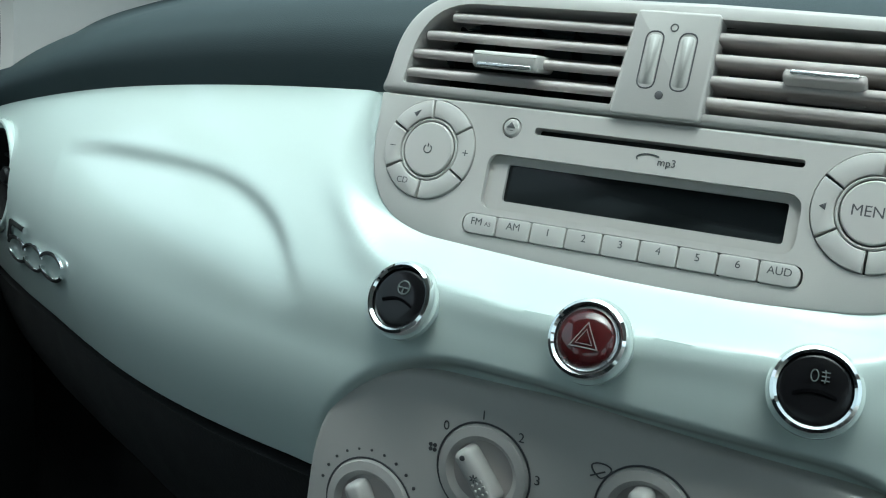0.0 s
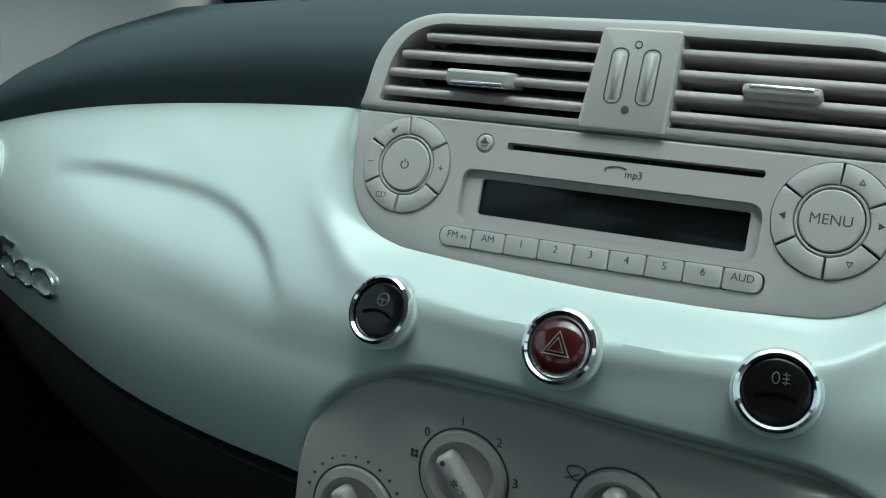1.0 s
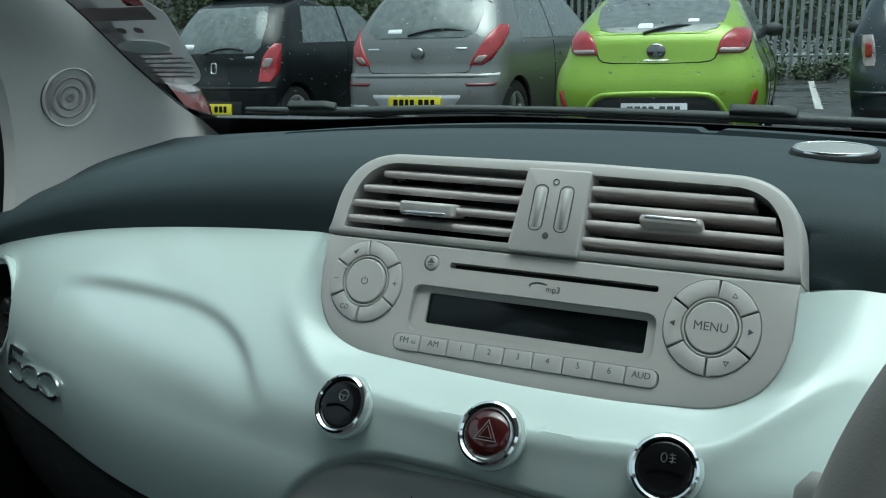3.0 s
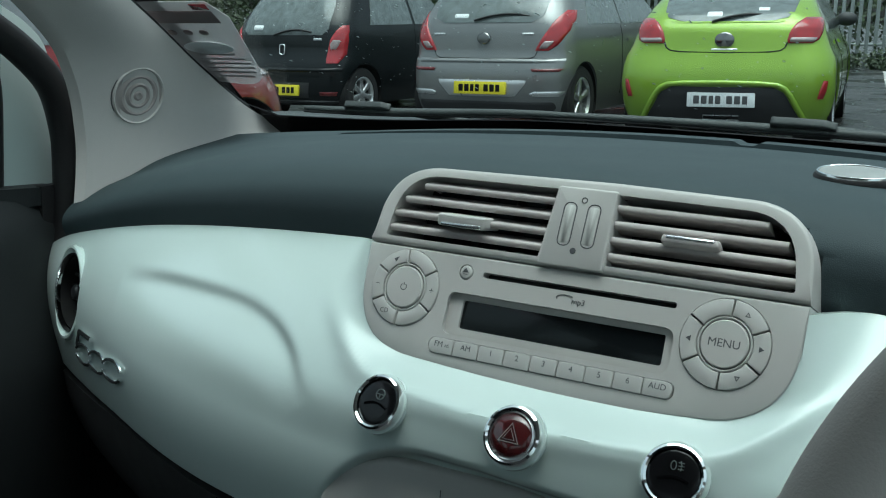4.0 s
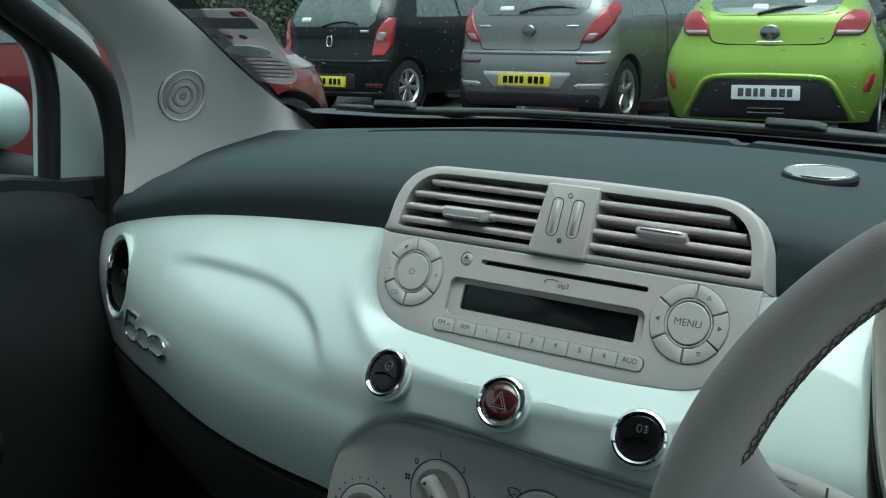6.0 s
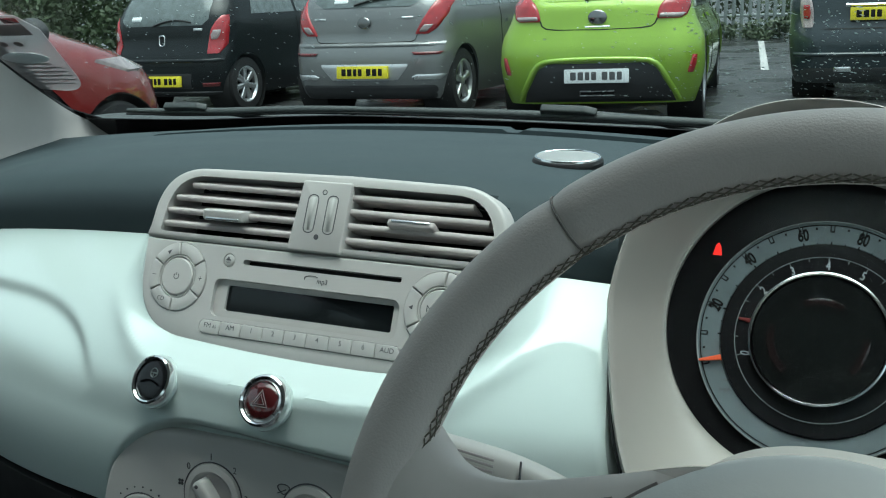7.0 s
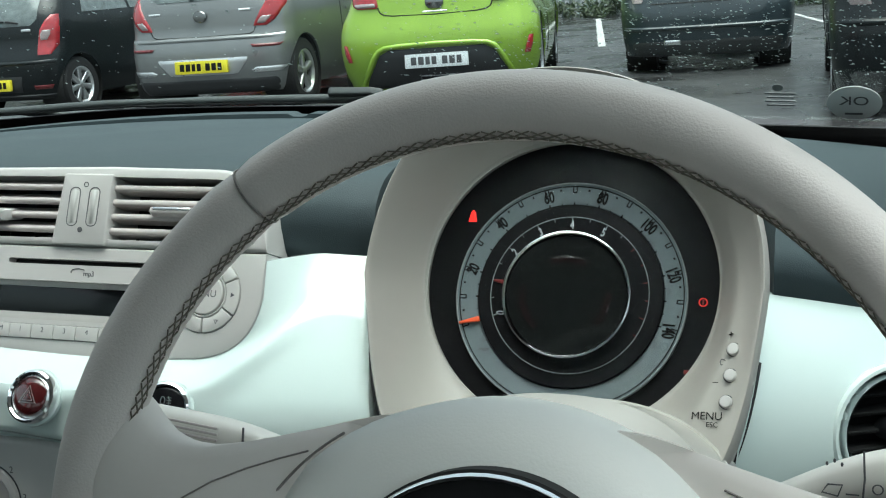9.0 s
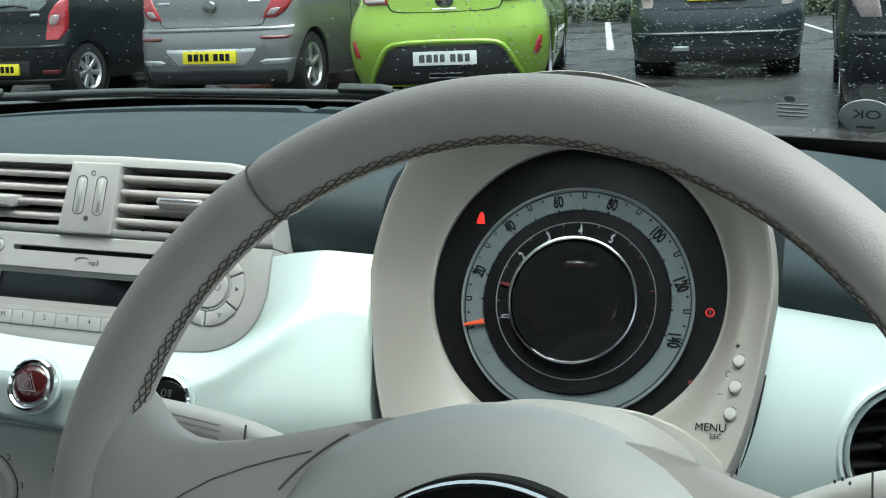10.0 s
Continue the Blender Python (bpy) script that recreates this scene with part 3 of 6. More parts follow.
def slat(a, b, y, tilt, par):
    """One louvre blade: a thin leaf, thicker at its front, from a to b."""
    prof = [(-0.019, -0.0006), (-0.004, -0.0022), (-0.0016, -0.0022), (-0.0006, -0.0012), (-0.0006, 0.0012), (-0.0016, 0.0022), (-0.004, 0.0022), (-0.019, 0.0006)]
    c, s = math.cos(radians(tilt)), math.sin(radians(tilt))
    V, k = [], len(prof)
    for x in (a, b):
        V += [(x, y + q * c + p * s, p * c - q * s) for p, q in prof]
    F = [(i, (i + 1) % k, k + (i + 1) % k, k + i) for i in range(k)] + [tuple(range(k))[::-1], tuple(range(k, 2 * k))]
    return mesh_ob("slat", V, F, SLAT, par, angle=50)


for i in range(4):
    y = 0.0725 + i * 0.0103
    slat(-0.1325 + 0.0205 * smooth(0.085, 0.112, y) + 0.006 * (i / 3), -0.0150 + 0.001 * i, y + 0.0005, -25, vents)
    slat(0.0270, 0.1450 - 0.0205 * smooth(0.085, 0.112, y) - 0.006 * (i / 3), y + 0.0020, 9, vents)
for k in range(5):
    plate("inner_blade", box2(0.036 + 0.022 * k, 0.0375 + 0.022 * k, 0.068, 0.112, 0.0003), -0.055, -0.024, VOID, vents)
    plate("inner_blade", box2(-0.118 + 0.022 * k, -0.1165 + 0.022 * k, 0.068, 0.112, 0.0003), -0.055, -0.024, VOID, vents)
# the direction tabs
for cx, cy, tl, tm in ((-0.0735, 0.0835, 12, IVORY_KEY), (0.0800, 0.0862, -20, SLAT)):
    up = tl > 0
    tab = plate("direction_tab", rounded([(-0.0182, -0.0040 if up else -0.0010, 0.003), (0.0182, -0.0040 if up else -0.0010, 0.003), (0.0182, 0.0046, 0.002), (-0.0182, 0.0046, 0.002)]), -0.014, 0.0075 if up else 0.0050, tm, vents, 0.002)
    tab.matrix_local = Matrix.Translation((cx, cy, 0)) @ Matrix.Rotation(radians(tl), 4, "X")
    strip = box2(-0.0150, 0.0150, *((-0.0036, -0.0012) if up else (0.0012, 0.0036)), 0.0012)
    plate("tab_strip", strip, *((0.0066, 0.0080) if up else (0.0044, 0.0058)), SATIN, tab, 0.0005, "chrome strip")
WHEELKEY = mat("grey_thumb_wheel", (0.47, 0.47, 0.45), 0.34, 0.0, 0.08, 60, bump=0.06, bscale=900)
# divider with its two thumb wheels
div = plate("divider", rounded([(-0.0155, 0.0628, 0.002), (0.0288, 0.0628, 0.002), (0.0298, 0.1145, 0.002), (-0.0105, 0.1145, 0.002)]), -0.01, 0.0036, IVORY, vents, 0.0012)
for cx in (0.0000, 0.0162):
    pill = rounded([(cx - 0.0044, 0.0768, 0.0044), (cx + 0.0036, 0.0768, 0.0044), (cx + 0.0044, 0.1040, 0.0044), (cx - 0.0036, 0.1040, 0.0044)], 7)
    band("wheel_surround", inset(pill, -0.0007), inset(pill, 0.0001), 0.001, 0.0038, INK, div, 0.0002)
    plate("thumb_wheel", inset(pill, 0.0003), 0.0, 0.0034, WHEELKEY, div, 0.0012, crown=lambda x, y: 0.0016 * (1 - ((y - 0.0904) / 0.0136) ** 2))
band("open_mark", disc2(0.0088, 0.1065, 0.0020, 0.0020, 20), disc2(0.0088, 0.1065, 0.0014, 0.0014, 20), 0.003, 0.0039, INK, div, 0.0001)
plate("shut_mark", disc2(0.0074, 0.0737, 0.0020, 0.0020, 20), 0.003, 0.0039, INK, div, 0.0001)


# ---- round switches on the panel ----
def round_switch(x, z, label, red=False):
    y = fascia(x, z)
    nx = (fascia(x + 0.004, z) - fascia(x - 0.004, z)) / 0.008
    m = frame_of((x, y - 0.001, z), (1, nx, 0), (0, 0.50, 0.86))
    m = m @ Matrix.Diagonal((1.03, 1.03, 1.0, 1))
    sw = thing("hazard_switch" if red else "round_switch", label, "switch", m, "round switches under the radio")
    lathe("chrome_ring", [(0.0142, -0.004), (0.0176, -0.004), (0.0180, 0.003), (0.0174, 0.0062), (0.0160, 0.0070), (0.0148, 0.0060), (0.0142, 0.002), (0.0142, -0.004)], CHROME, sw, n=48)
    lathe("rim_gap", [(0.0178, -0.002), (0.0192, -0.002), (0.0192, 0.0010), (0.0178, 0.0012), (0.0178, -0.002)], MINT, sw, n=48)
    if red:
        lathe("inner_ring", [(0.0122, 0.0), (0.0144, 0.0), (0.0141, 0.0055), (0.0130, 0.0066), (0.0122, 0.0055), (0.0122, 0.0)], SATIN, sw, n=48)
        lathe("push_face", [(0, 0), (0.0124, 0), (0.0124, 0.0056), (0.0105, 0.0074), (0.006, 0.0084), (0, 0.0088)], DARKRED, sw, n=40)
        for r in (0.0078, 0.0046):
            q = [Vector((r * math.cos(a), r * math.sin(a) - 0.0008)) for a in (math.pi / 2, math.pi * 7 / 6, math.pi * 11 / 6)]
            q2 = [p * 0.86 + Vector((0, -0.0008)) * 0.14 for p in q]
            band("triangle_mark", [Vector(p) for p in q], q2, 0.006, 0.0090 if r < 0.006 else 0.0086, RINGINK, sw, 0.0001)
    else:
        lathe("push_face", [(0, 0), (0.0143, 0), (0.0143, 0.0048), (0.0125, 0.0058), (0.006, 0.0055), (0, 0.0054)], GLOSSBLACK, sw, n=40)
        sheet("rocker_ridge", 12, 2, lambda u, v: (-0.0085 + 0.017 * u, -0.0035 + 0.0022 * math.sin(math.pi * u) + 0.0014 * v, 0.0062 + 0.0006 * v), (0, 0, -0.001), GLOSSBLACK, sw)
    return sw


sw_l = round_switch(-0.0930, 0.8866, "round black steering mode switch with a chrome ring")
band("wheel_mark", disc2(0.001, 0.0052, 0.0036, 0.0036, 24), disc2(0.001, 0.0052, 0.0029, 0.0029, 24), 0.0052, 0.0060, DIMINK, sw_l, 0.0001)
tube("wheel_mark", [(-0.002, 0.0052, 0.0059), (0.004, 0.0052, 0.0059)], 0.0004, DIMINK, sw_l, 5)
tube("wheel_mark", [(0.001, 0.0052, 0.0059), (0.001, 0.002, 0.0059)], 0.0004, DIMINK, sw_l, 5)
round_switch(0.0066, 0.8885, "round dark red hazard switch with a triangle and chrome ring", True)
sw_r = round_switch(0.1030, 0.8845, "round black rear fog lamp switch with a chrome ring")
band("lamp_mark", disc2(-0.0008, 0.0055, 0.0017, 0.0026, 20), disc2(-0.0008, 0.0055, 0.0012, 0.0021, 20), 0.0052, 0.0060, DIMINK, sw_r, 0.0001)
for k in range(3):
    tube("lamp_mark", [(0.0018, 0.0038 + 0.0017 * k, 0.0059), (0.0050, 0.0038 + 0.0017 * k, 0.0059)], 0.0003, DIMINK, sw_r, 5)
tube("lamp_mark", [(0.0032, 0.0028, 0.0059), (0.0036, 0.0055, 0.0059), (0.0030, 0.0082, 0.0059)], 0.0003, DIMINK, sw_r, 5)

# ---- heater panel ----
CLM = frame_of((-0.014, 0.2699, 0.8337), (1, 0, 0), (0, 0.11, 0.994))
heater = thing("heater_panel", "ivory heater control panel with three round dials", "heater controls", CLM)
h_out = rounded([(-0.141, -0.15, 0.01), (0.190, -0.15, 0.01), (0.186, 0.0045, 0.040), (0.010, 0.0192, 0.25), (-0.128, 0.0160, 0.076)], 14)
plate("panel", h_out, -0.02, 0.002, IVORY, heater, 0.004)


def dial(cx, cy, r, knob_turn):
    band("dial_line", disc2(cx, cy, r, r, 56), disc2(cx, cy, r - 0.0009, r - 0.0009, 56), 0.0, 0.0026, INK, heater, 0.0001)
    lathe("dial_collar", [(r - 0.0105, 0.001), (r - 0.0008, 0.001), (r - 0.002, 0.0042), (r - 0.0065, 0.0050), (r - 0.0085, 0.0036), (r - 0.0105, 0.001)], IVORY_KEY, heater, (cx, cy), 56)
    lathe("dial_dish", [(0, 0.0012), (r - 0.0075, 0.0012), (r - 0.0075, 0.0034), (r - 0.0090, 0.0022), (0, 0.0020)], SLAT, heater, (cx, cy), 48)
    m = Matrix.Translation((cx, cy, 0.0)) @ Matrix.Rotation(radians(knob_turn), 4, "Z")
    bar = plate("knob_bar", rounded([(-0.0053, -0.0150, 0.004), (0.0053, -0.0150, 0.004), (0.0053, 0.0150, 0.0045), (-0.0053, 0.0150, 0.0045)], 6), 0.001, 0.0125, IVORY_KEY, heater, 0.0028)
    bar.matrix_local = m
    return bar


D1, D0, D2 = (-0.0310, -0.0262), (-0.0942, -0.0615), (0.0511, -0.0262)
bar = dial(*D1, 0.0256, 38)
plate("pointer_dot", disc2(0, 0.0112, 0.0014, 0.0014, 14), 0.012, 0.0129, INK, bar, 0.0001)
for k in range(6):
    a = math.pi * k / 3
    tube("snow_mark", [(0.0005 * math.cos(a), 0.0005 * math.sin(a), 0.0127), (0.0022 * math.cos(a), 0.0022 * math.sin(a), 0.0127)], 0.00035, INK, bar, 5)
for j in range(4):
    for i in range(3):
        plate("grip_dot", disc2(-0.0026 + 0.0026 * i, -0.0118 + 0.0030 * j, 0.0008, 0.0008, 8), 0.012, 0.0129, IVORY, bar, 0.0002)
for t, ang in (("0", 139), ("1", 94), ("2", 50), ("3", 6)):
    words(t, 0.0068, D1[0] + 0.0288 * math.cos(radians(ang)), D1[1] + 0.0288 * math.sin(radians(ang)), 0.0022, INK, heater)
for dx, dy in ((-0.0012, 0.0012), (0.0012, 0.0012), (-0.0012, -0.0012), (0.0012, -0.0012)):
    plate("fan_mark", disc2(D1[0] - 0.0285 + dx, D1[1] + 0.0060 + dy, 0.0011, 0.0011, 10), 0.001, 0.0024, INK, heater, 0.0001)
dial(*D0, 0.0264, 25)
for k in range(11):
    a = radians(18 + 14.5 * k)
    plate("dot_mark", disc2(D0[0] + 0.0305 * math.cos(a), D0[1] + 0.0305 * math.sin(a), 0.0007 + 0.00006 * abs(k - 6), None, 10), 0.001, 0.0024, INK, heater, 0.0001)
dial(*D2, 0.0246, 5)
tube("air_mark", [(D2[0] - 0.0225 + 0.0055 * (math.cos(a) * 0.8 + math.sin(2 * a) * 0.2), D2[1] + 0.0165 + 0.0036 * math.sin(a), 0.0022) for a in np.linspace(0, 2 * math.pi, 20)[:-1]], 0.0004, INK, heater, 5, True)
tube("air_mark", [(D2[0] - 0.0275, D2[1] + 0.013, 0.0022), (D2[0] - 0.0205, D2[1] + 0.0165, 0.0022)], 0.0004, INK, heater, 5)


# ---- round side vents ----
def side_vent(cx, cz, label):
    y = fascia_base(cx, cz)
    nx = (fascia_base(cx + 0.01, cz) - fascia_base(cx - 0.01, cz)) / 0.02
    m = frame_of((cx, y + (0.0042 if cx < 0 else 0.0), cz), (1, nx, 0), (0, 0.2, 1))
    v = thing("side_air_vent", label, "air vent", m, "round side vents")
    lathe("outer_ring", [(0.0405, -0.016), (0.0460, -0.014), (0.0490, -0.001), (0.0475, 0.0018), (0.0452, 0.0022), (0.0430, -0.002), (0.0405, -0.016)], MINT, v, n=56)
    # the nozzle inside turns towards the middle of the car and sinks into the panel
    turn = Matrix.Translation((0, 0, -0.0045 if cx < 0 else 0.0005)) @ Matrix.Rotation(radians(9 if cx < 0 else 0), 4, "Y") @ Matrix.Diagonal((0.96, 0.96, 1, 1))
    inner = [lathe("chrome_ring", [(0.0400, -0.01), (0.0422, -0.008), (0.0430, 0.0010), (0.0422, 0.0030), (0.0412, 0.0026), (0.0402, -0.002), (0.0400, -0.01)], CHROME, v, n=56),
             lathe("vent_bowl", [(0, -0.034), (0.034, -0.032), (0.0395, -0.012), (0.0395, -0.002), (0.041, -0.013), (0.036, -0.036), (0, -0.038)], VOID, v, n=48)]
    for k in range(5):
        h = -0.026 + 0.013 * k
        w = math.sqrt(0.0375 ** 2 - h * h)
        inner.append(plate("vent_blade", box2(-w, w, h - 0.0016, h + 0.0016, 0.0008), -0.031, -0.013 - 0.00012 * (k - 2) ** 2, VOID, v, 0.001))
    inner.append(lathe("vent_hub", [(0, -0.02), (0.008, -0.02), (0.008, -0.001), (0.006, 0.001), (0, 0.0015)], BLACK, v, n=24))
    for o in inner:
        o.matrix_local = turn
    return v


side_vent(*VENT_L, "round black side air vent with a chrome ring")
side_vent(*VENT_R, "round black side air vent with a chrome ring beside the instruments")

# ---- oval tell-tale on the pad ----
puck = thing("oval_indicator", "oval black airbag indicator with a chrome rim on the dash pad", "indicator", frame_of((0.1460, 0.474, 1.0325), (1, 0.06, 0), (0, 1, 0.12)) @ Matrix.Diagonal((0.93, 1.16, 0.9, 1)))
lathe("rim", [(0.0, -0.004), (0.0290, -0.004), (0.0300, 0.001), (0.0285, 0.0035), (0.0, 0.0038)], RUBBER, puck, n=48, sy=0.62)
lathe("chrome_rim", [(0.0262, 0.002), (0.0280, 0.002), (0.0278, 0.0048), (0.0271, 0.0054), (0.0264, 0.0048), (0.0262, 0.002)], CHROME, puck, n=48, sy=0.58)
lathe("window", [(0, 0.002), (0.0261, 0.002), (0.0261, 0.0048), (0.015, 0.0054), (0, 0.0056)], mat("puck_lens", (0.26, 0.27, 0.265), 0.5, 0, 0.2, 60), puck, n=40, sy=0.55)


# ---- instruments: a funnel-shaped ivory shell round one big dial ----
CLU = frame_of((0.350, 0.388, 0.937), (1, 0, 0), (0, 0.471, 0.882))
cluster = thing("instrument_cluster", "ivory instrument shell round one large round speedometer", "instrument cluster", CLU)
DC = (-0.002, 0.004)


def shell_rim(a):
    """Outer edge of the shell by angle, in its own plane."""
    c, s = math.cos(a), math.sin(a)
    if s >= 0:
        k = 2 / (2.15 if c > 0 else 2.1)
        return 0.130 * math.copysign(abs(c) ** k, c) - 0.013 * abs(s) ** 2.4, 0.147 * abs(s) ** k
    w = 0.130
    m = abs(s) ** 0.86
    y = -0.160 * m
    return (w + (0.10 if c > 0 else 0.185) * y) * math.copysign(max(0.0, 1 - m ** 3.4) ** (1 / 3.4), c), y


def shell_in(a):
    r = 0.1005
    return -0.003 + r * math.cos(a), 0.013 + r * math.sin(a)


def shell_point(u, v):
    a = 2 * math.pi * u
    ox, oy = shell_rim(a)
    ix, iy = shell_in(a)
    if v < 0.30:                                   # outer wall, back into the pad
        t = v / 0.30
        return ox * (0.95 + 0.05 * t), oy * (0.97 + 0.03 * t), -0.07 + 0.124 * t
    if v < 0.42:                                   # rounded lip
        t = (v - 0.30) / 0.12
        return ox * (1 - 0.028 * t), oy * (1 - 0.028 * t), 0.054 + 0.008 * math.sin(math.pi * t * 0.5)
    t = (v - 0.42) / 0.58                          # flared face down to the dial
    k = min(t, 1.0) ** 0.85
    flat = 0.85 * math.exp(-((((a - radians(322) + math.pi) % (2 * math.pi) - math.pi) / 0.85) ** 2))
    z = 0.062 * (1 - k) ** 1.6 * (1 - flat) + 0.062 * (1 - 0.25 * k - 0.75 * smooth(0.5, 1.0, k)) * flat
    return ox * 0.972 * (1 - k) + ix * k, oy * 0.972 * (1 - k) + iy * k, z


sheet("shell", 120, 40, lambda u, v: shell_point(u - 0.25, v), lambda u, v: [c - (0.006 if i == 2 else 0) for i, c in enumerate(shell_point(u - 0.25, v))], SHELL, cluster)
def panel_line(a):
    """Where the painted panel meets the shell's outer wall, in the shell's own frame."""
    ox, oy = shell_rim(a)
    z = 0.0
    for _ in range(8):
        w = CLU @ Vector((ox, oy, z))
        z += (w.y - fascia_base(w.x, w.z)) / 0.882
    k = 0.95 + 0.05 * min(1.0, max(0.0, (z + 0.07) / 0.124))
    return ox * (k + 0.012), oy * (k * 0.4 + 0.6), z + 0.001


# black tube drawn in for the dark gap between panel and shell
for a0, a1 in ((168, 232), (308, 352)):
    tube("shell_gasket", [panel_line(radians(a0 + (a1 - a0) * i / 30)) for i in range(31)], 0.0011, RUBBER, cluster, 8)
plate("dial_surround", disc2(-0.003, 0.013, 0.103, 0.103, 64), -0.014, -0.004, DIALBLACK, cluster, 0.0005)
lathe("speed_ring", [(0.0630, -0.006), (0.0793, -0.006), (0.0790, -0.0010), (0.0645, -0.0018), (0.0638, -0.004), (0.0630, -0.006)], DIAL, cluster, DC, 72)
lathe("rev_ring", [(0.040, -0.006), (0.0640, -0.006), (0.0636, 0.0002), (0.0560, 0.0006), (0.042, 0.0012), (0.040, 0.0), (0.040, -0.006)], DIALBLACK, cluster, DC, 72)
lathe("chrome_hoop", [(0.0418, -0.002), (0.0440, -0.002), (0.0443, 0.0060), (0.0438, 0.0074), (0.0428, 0.0076), (0.0420, 0.0066), (0.0418, -0.002)], mat("bright_hoop", (0.80, 0.81, 0.82), 0.10, 1.0, 0.03, 20), cluster, (-0.003, 0.003), 72)
lathe("centre_display", [(0, -0.002), (0.0412, -0.002), (0.0412, 0.0042), (0.025, 0.0058), (0, 0.0064)], mat("dial_display", (0.007, 0.008, 0.008), 0.10, 0, 0.1, 10, spec=0.5, rvar=0.0), cluster, (-0.003, 0.003), 56)
GHOST = mat("unlit_red_segment", (0.013, 0.0075, 0.0075), 0.12, 0, 0.3, 200)
for a0, a1, r in ((60, 118, 0.0245), (170, 232, 0.0300), (-42, 4, 0.0290)):
    A = np.linspace(radians(a0), radians(a1), 12)
    arc = [Vector((-0.003 + (r + w) * math.cos(t), 0.003 + (r + w) * math.sin(t))) for w, Q in ((0.0022, A), (-0.0022, A[::-1])) for t in Q]
    plate("display_segment", arc, 0.004, 0.0062, GHOST, cluster, 0.0001, "faint red unlit display segment", crown=lambda x, y: 0.0003 - 1.9 * max(0.0, math.hypot(x + 0.003, y - 0.003) - 0.024) ** 2)
band("fine_line", disc2(*DC, 0.0795, 0.0795, 72), disc2(*DC, 0.0787, 0.0787, 72), -0.004, 0.0004, RINGINK, cluster, 0.0001)
band("fine_line", disc2(*DC, 0.0774, 0.0774, 72), disc2(*DC, 0.0767, 0.0767, 72), -0.004, -0.0006, PLATEINK, cluster, 0.0001)
band("fine_line", disc2(*DC, 0.0546, 0.0546, 72), disc2(*DC, 0.0541, 0.0541, 72), -0.002, 0.0014, RINGINK, cluster, 0.0001)


def polar(r, deg, z=0.0):
    a = radians(deg)
    return DC[0] + r * math.cos(a), DC[1] + r * math.sin(a), z


def stroke(name, r0, r1, deg, wid, z, material):
    a = radians(deg)
    n = Vector((-math.sin(a), math.cos(a))) * wid
    p, q = Vector(polar(r0, deg)[:2]), Vector(polar(r1, deg)[:2])
    plate(name, [p - n, q - n, q + n, p + n], z - 0.002, z, material, cluster, 0.0001)


def speed_deg(v):
    return 198.8 - 1.539 * v


for v in range(0, 142, 5):
    d = speed_deg(v)
    if v % 10 == 0:                                # a step in the outer line, then the mark
        stroke("scale_mark", 0.0728, 0.0771, d + 0.9, 0.00036, -0.0008, PLATEINK)
        stroke("scale_mark", 0.0728, 0.0771, d - 0.9, 0.00036, -0.0008, PLATEINK)
        stroke("scale_mark", 0.0722, 0.0730, d, 0.0013, -0.0008, PLATEINK)
        stroke("scale_mark", 0.0641, 0.0657, d, 0.0005, -0.0010, PLATEINK)
    else:
        stroke("scale_mark", 0.0739, 0.0752, d, 0.0006, -0.0004, PLATEINK)
        stroke("scale_mark", 0.0643, 0.0650, d, 0.0004, -0.0010, PLATEINK)
for v in range(20, 150, 20):
    d = speed_deg(v) - 0.6
    x, y, _ = polar(0.0707, d)
    words(str(v), 0.0112, x, y, -0.0011, PLATEINK, cluster, turn=radians(d - 90) * 0.86, squeeze=0.64, bold=0.00030)
    x, y, _ = polar(0.0668, d - 9)
    words(str(round(v * 1.6 / 10) * 10), 0.0042, x, y, -0.0008, DIMINK, cluster, turn=radians(d - 90) * 0.86, squeeze=0.8)
for k in range(0, 9):
    d = 198.5 - k * 26.8
    if d > -20:
        ink = RINGINK if k < 6 else REDDIM
        stroke("rev_mark", 0.0508, 0.0543, d, 0.0003, 0.0012, ink)
        stroke("rev_mark", 0.0520, 0.0541, d - 13.4, 0.0003, 0.0012, ink)
    if k in (0, 2, 3, 4, 5):
        x, y, _ = polar(0.0482, d)
        words(str(k), 0.0082, x, y, 0.0015, PALEINK, cluster, turn=radians(d - 90) * 0.8, squeeze=0.72, bold=0.00015)
# speed needle at rest, rev needle at rest
plate("speed_needle", [Vector(polar(0.0640, 196.6)[:2]), Vector(polar(0.0785, 197.0)[:2]), Vector(polar(0.0785, 198.0)[:2]), Vector(polar(0.0640, 199.8)[:2])], 0.0002, 0.0022, ORANGE, cluster, 0.0003, "orange needle at zero")
plate("rev_needle", [Vector(polar(0.0450, 170)[:2]), Vector(polar(0.0535, 171.4)[:2]), Vector(polar(0.0535, 172.6)[:2]), Vector(polar(0.0450, 174)[:2])], 0.0010, 0.0026, REDDIM, cluster, 0.0003)
words("mph", 0.0044, *polar(0.0690, 216)[:2], -0.0010, INK, cluster, turn=0.0)
words("km/h", 0.0030, *polar(0.0655, 211.5)[:2], -0.0012, INK, cluster, turn=0.0)
# warning lamps
plate("warning_lamp", rounded([(-0.0790, 0.0545, 0), (-0.0730, 0.0545, 0), (-0.0742, 0.0610, 0.0006), (-0.0760, 0.0635, 0.0006), (-0.0778, 0.0610, 0.0006)]), -0.004, -0.0034, REDGLOW, cluster, 0.0001, "lit red warning lamp")
band("warning_lamp", disc2(0.0872, 0.0035, 0.0030, 0.0030, 20), disc2(0.0872, 0.0035, 0.0022, 0.0022, 20), -0.004, -0.0034, REDHALF, cluster, 0.0001, "dim red brake lamp")
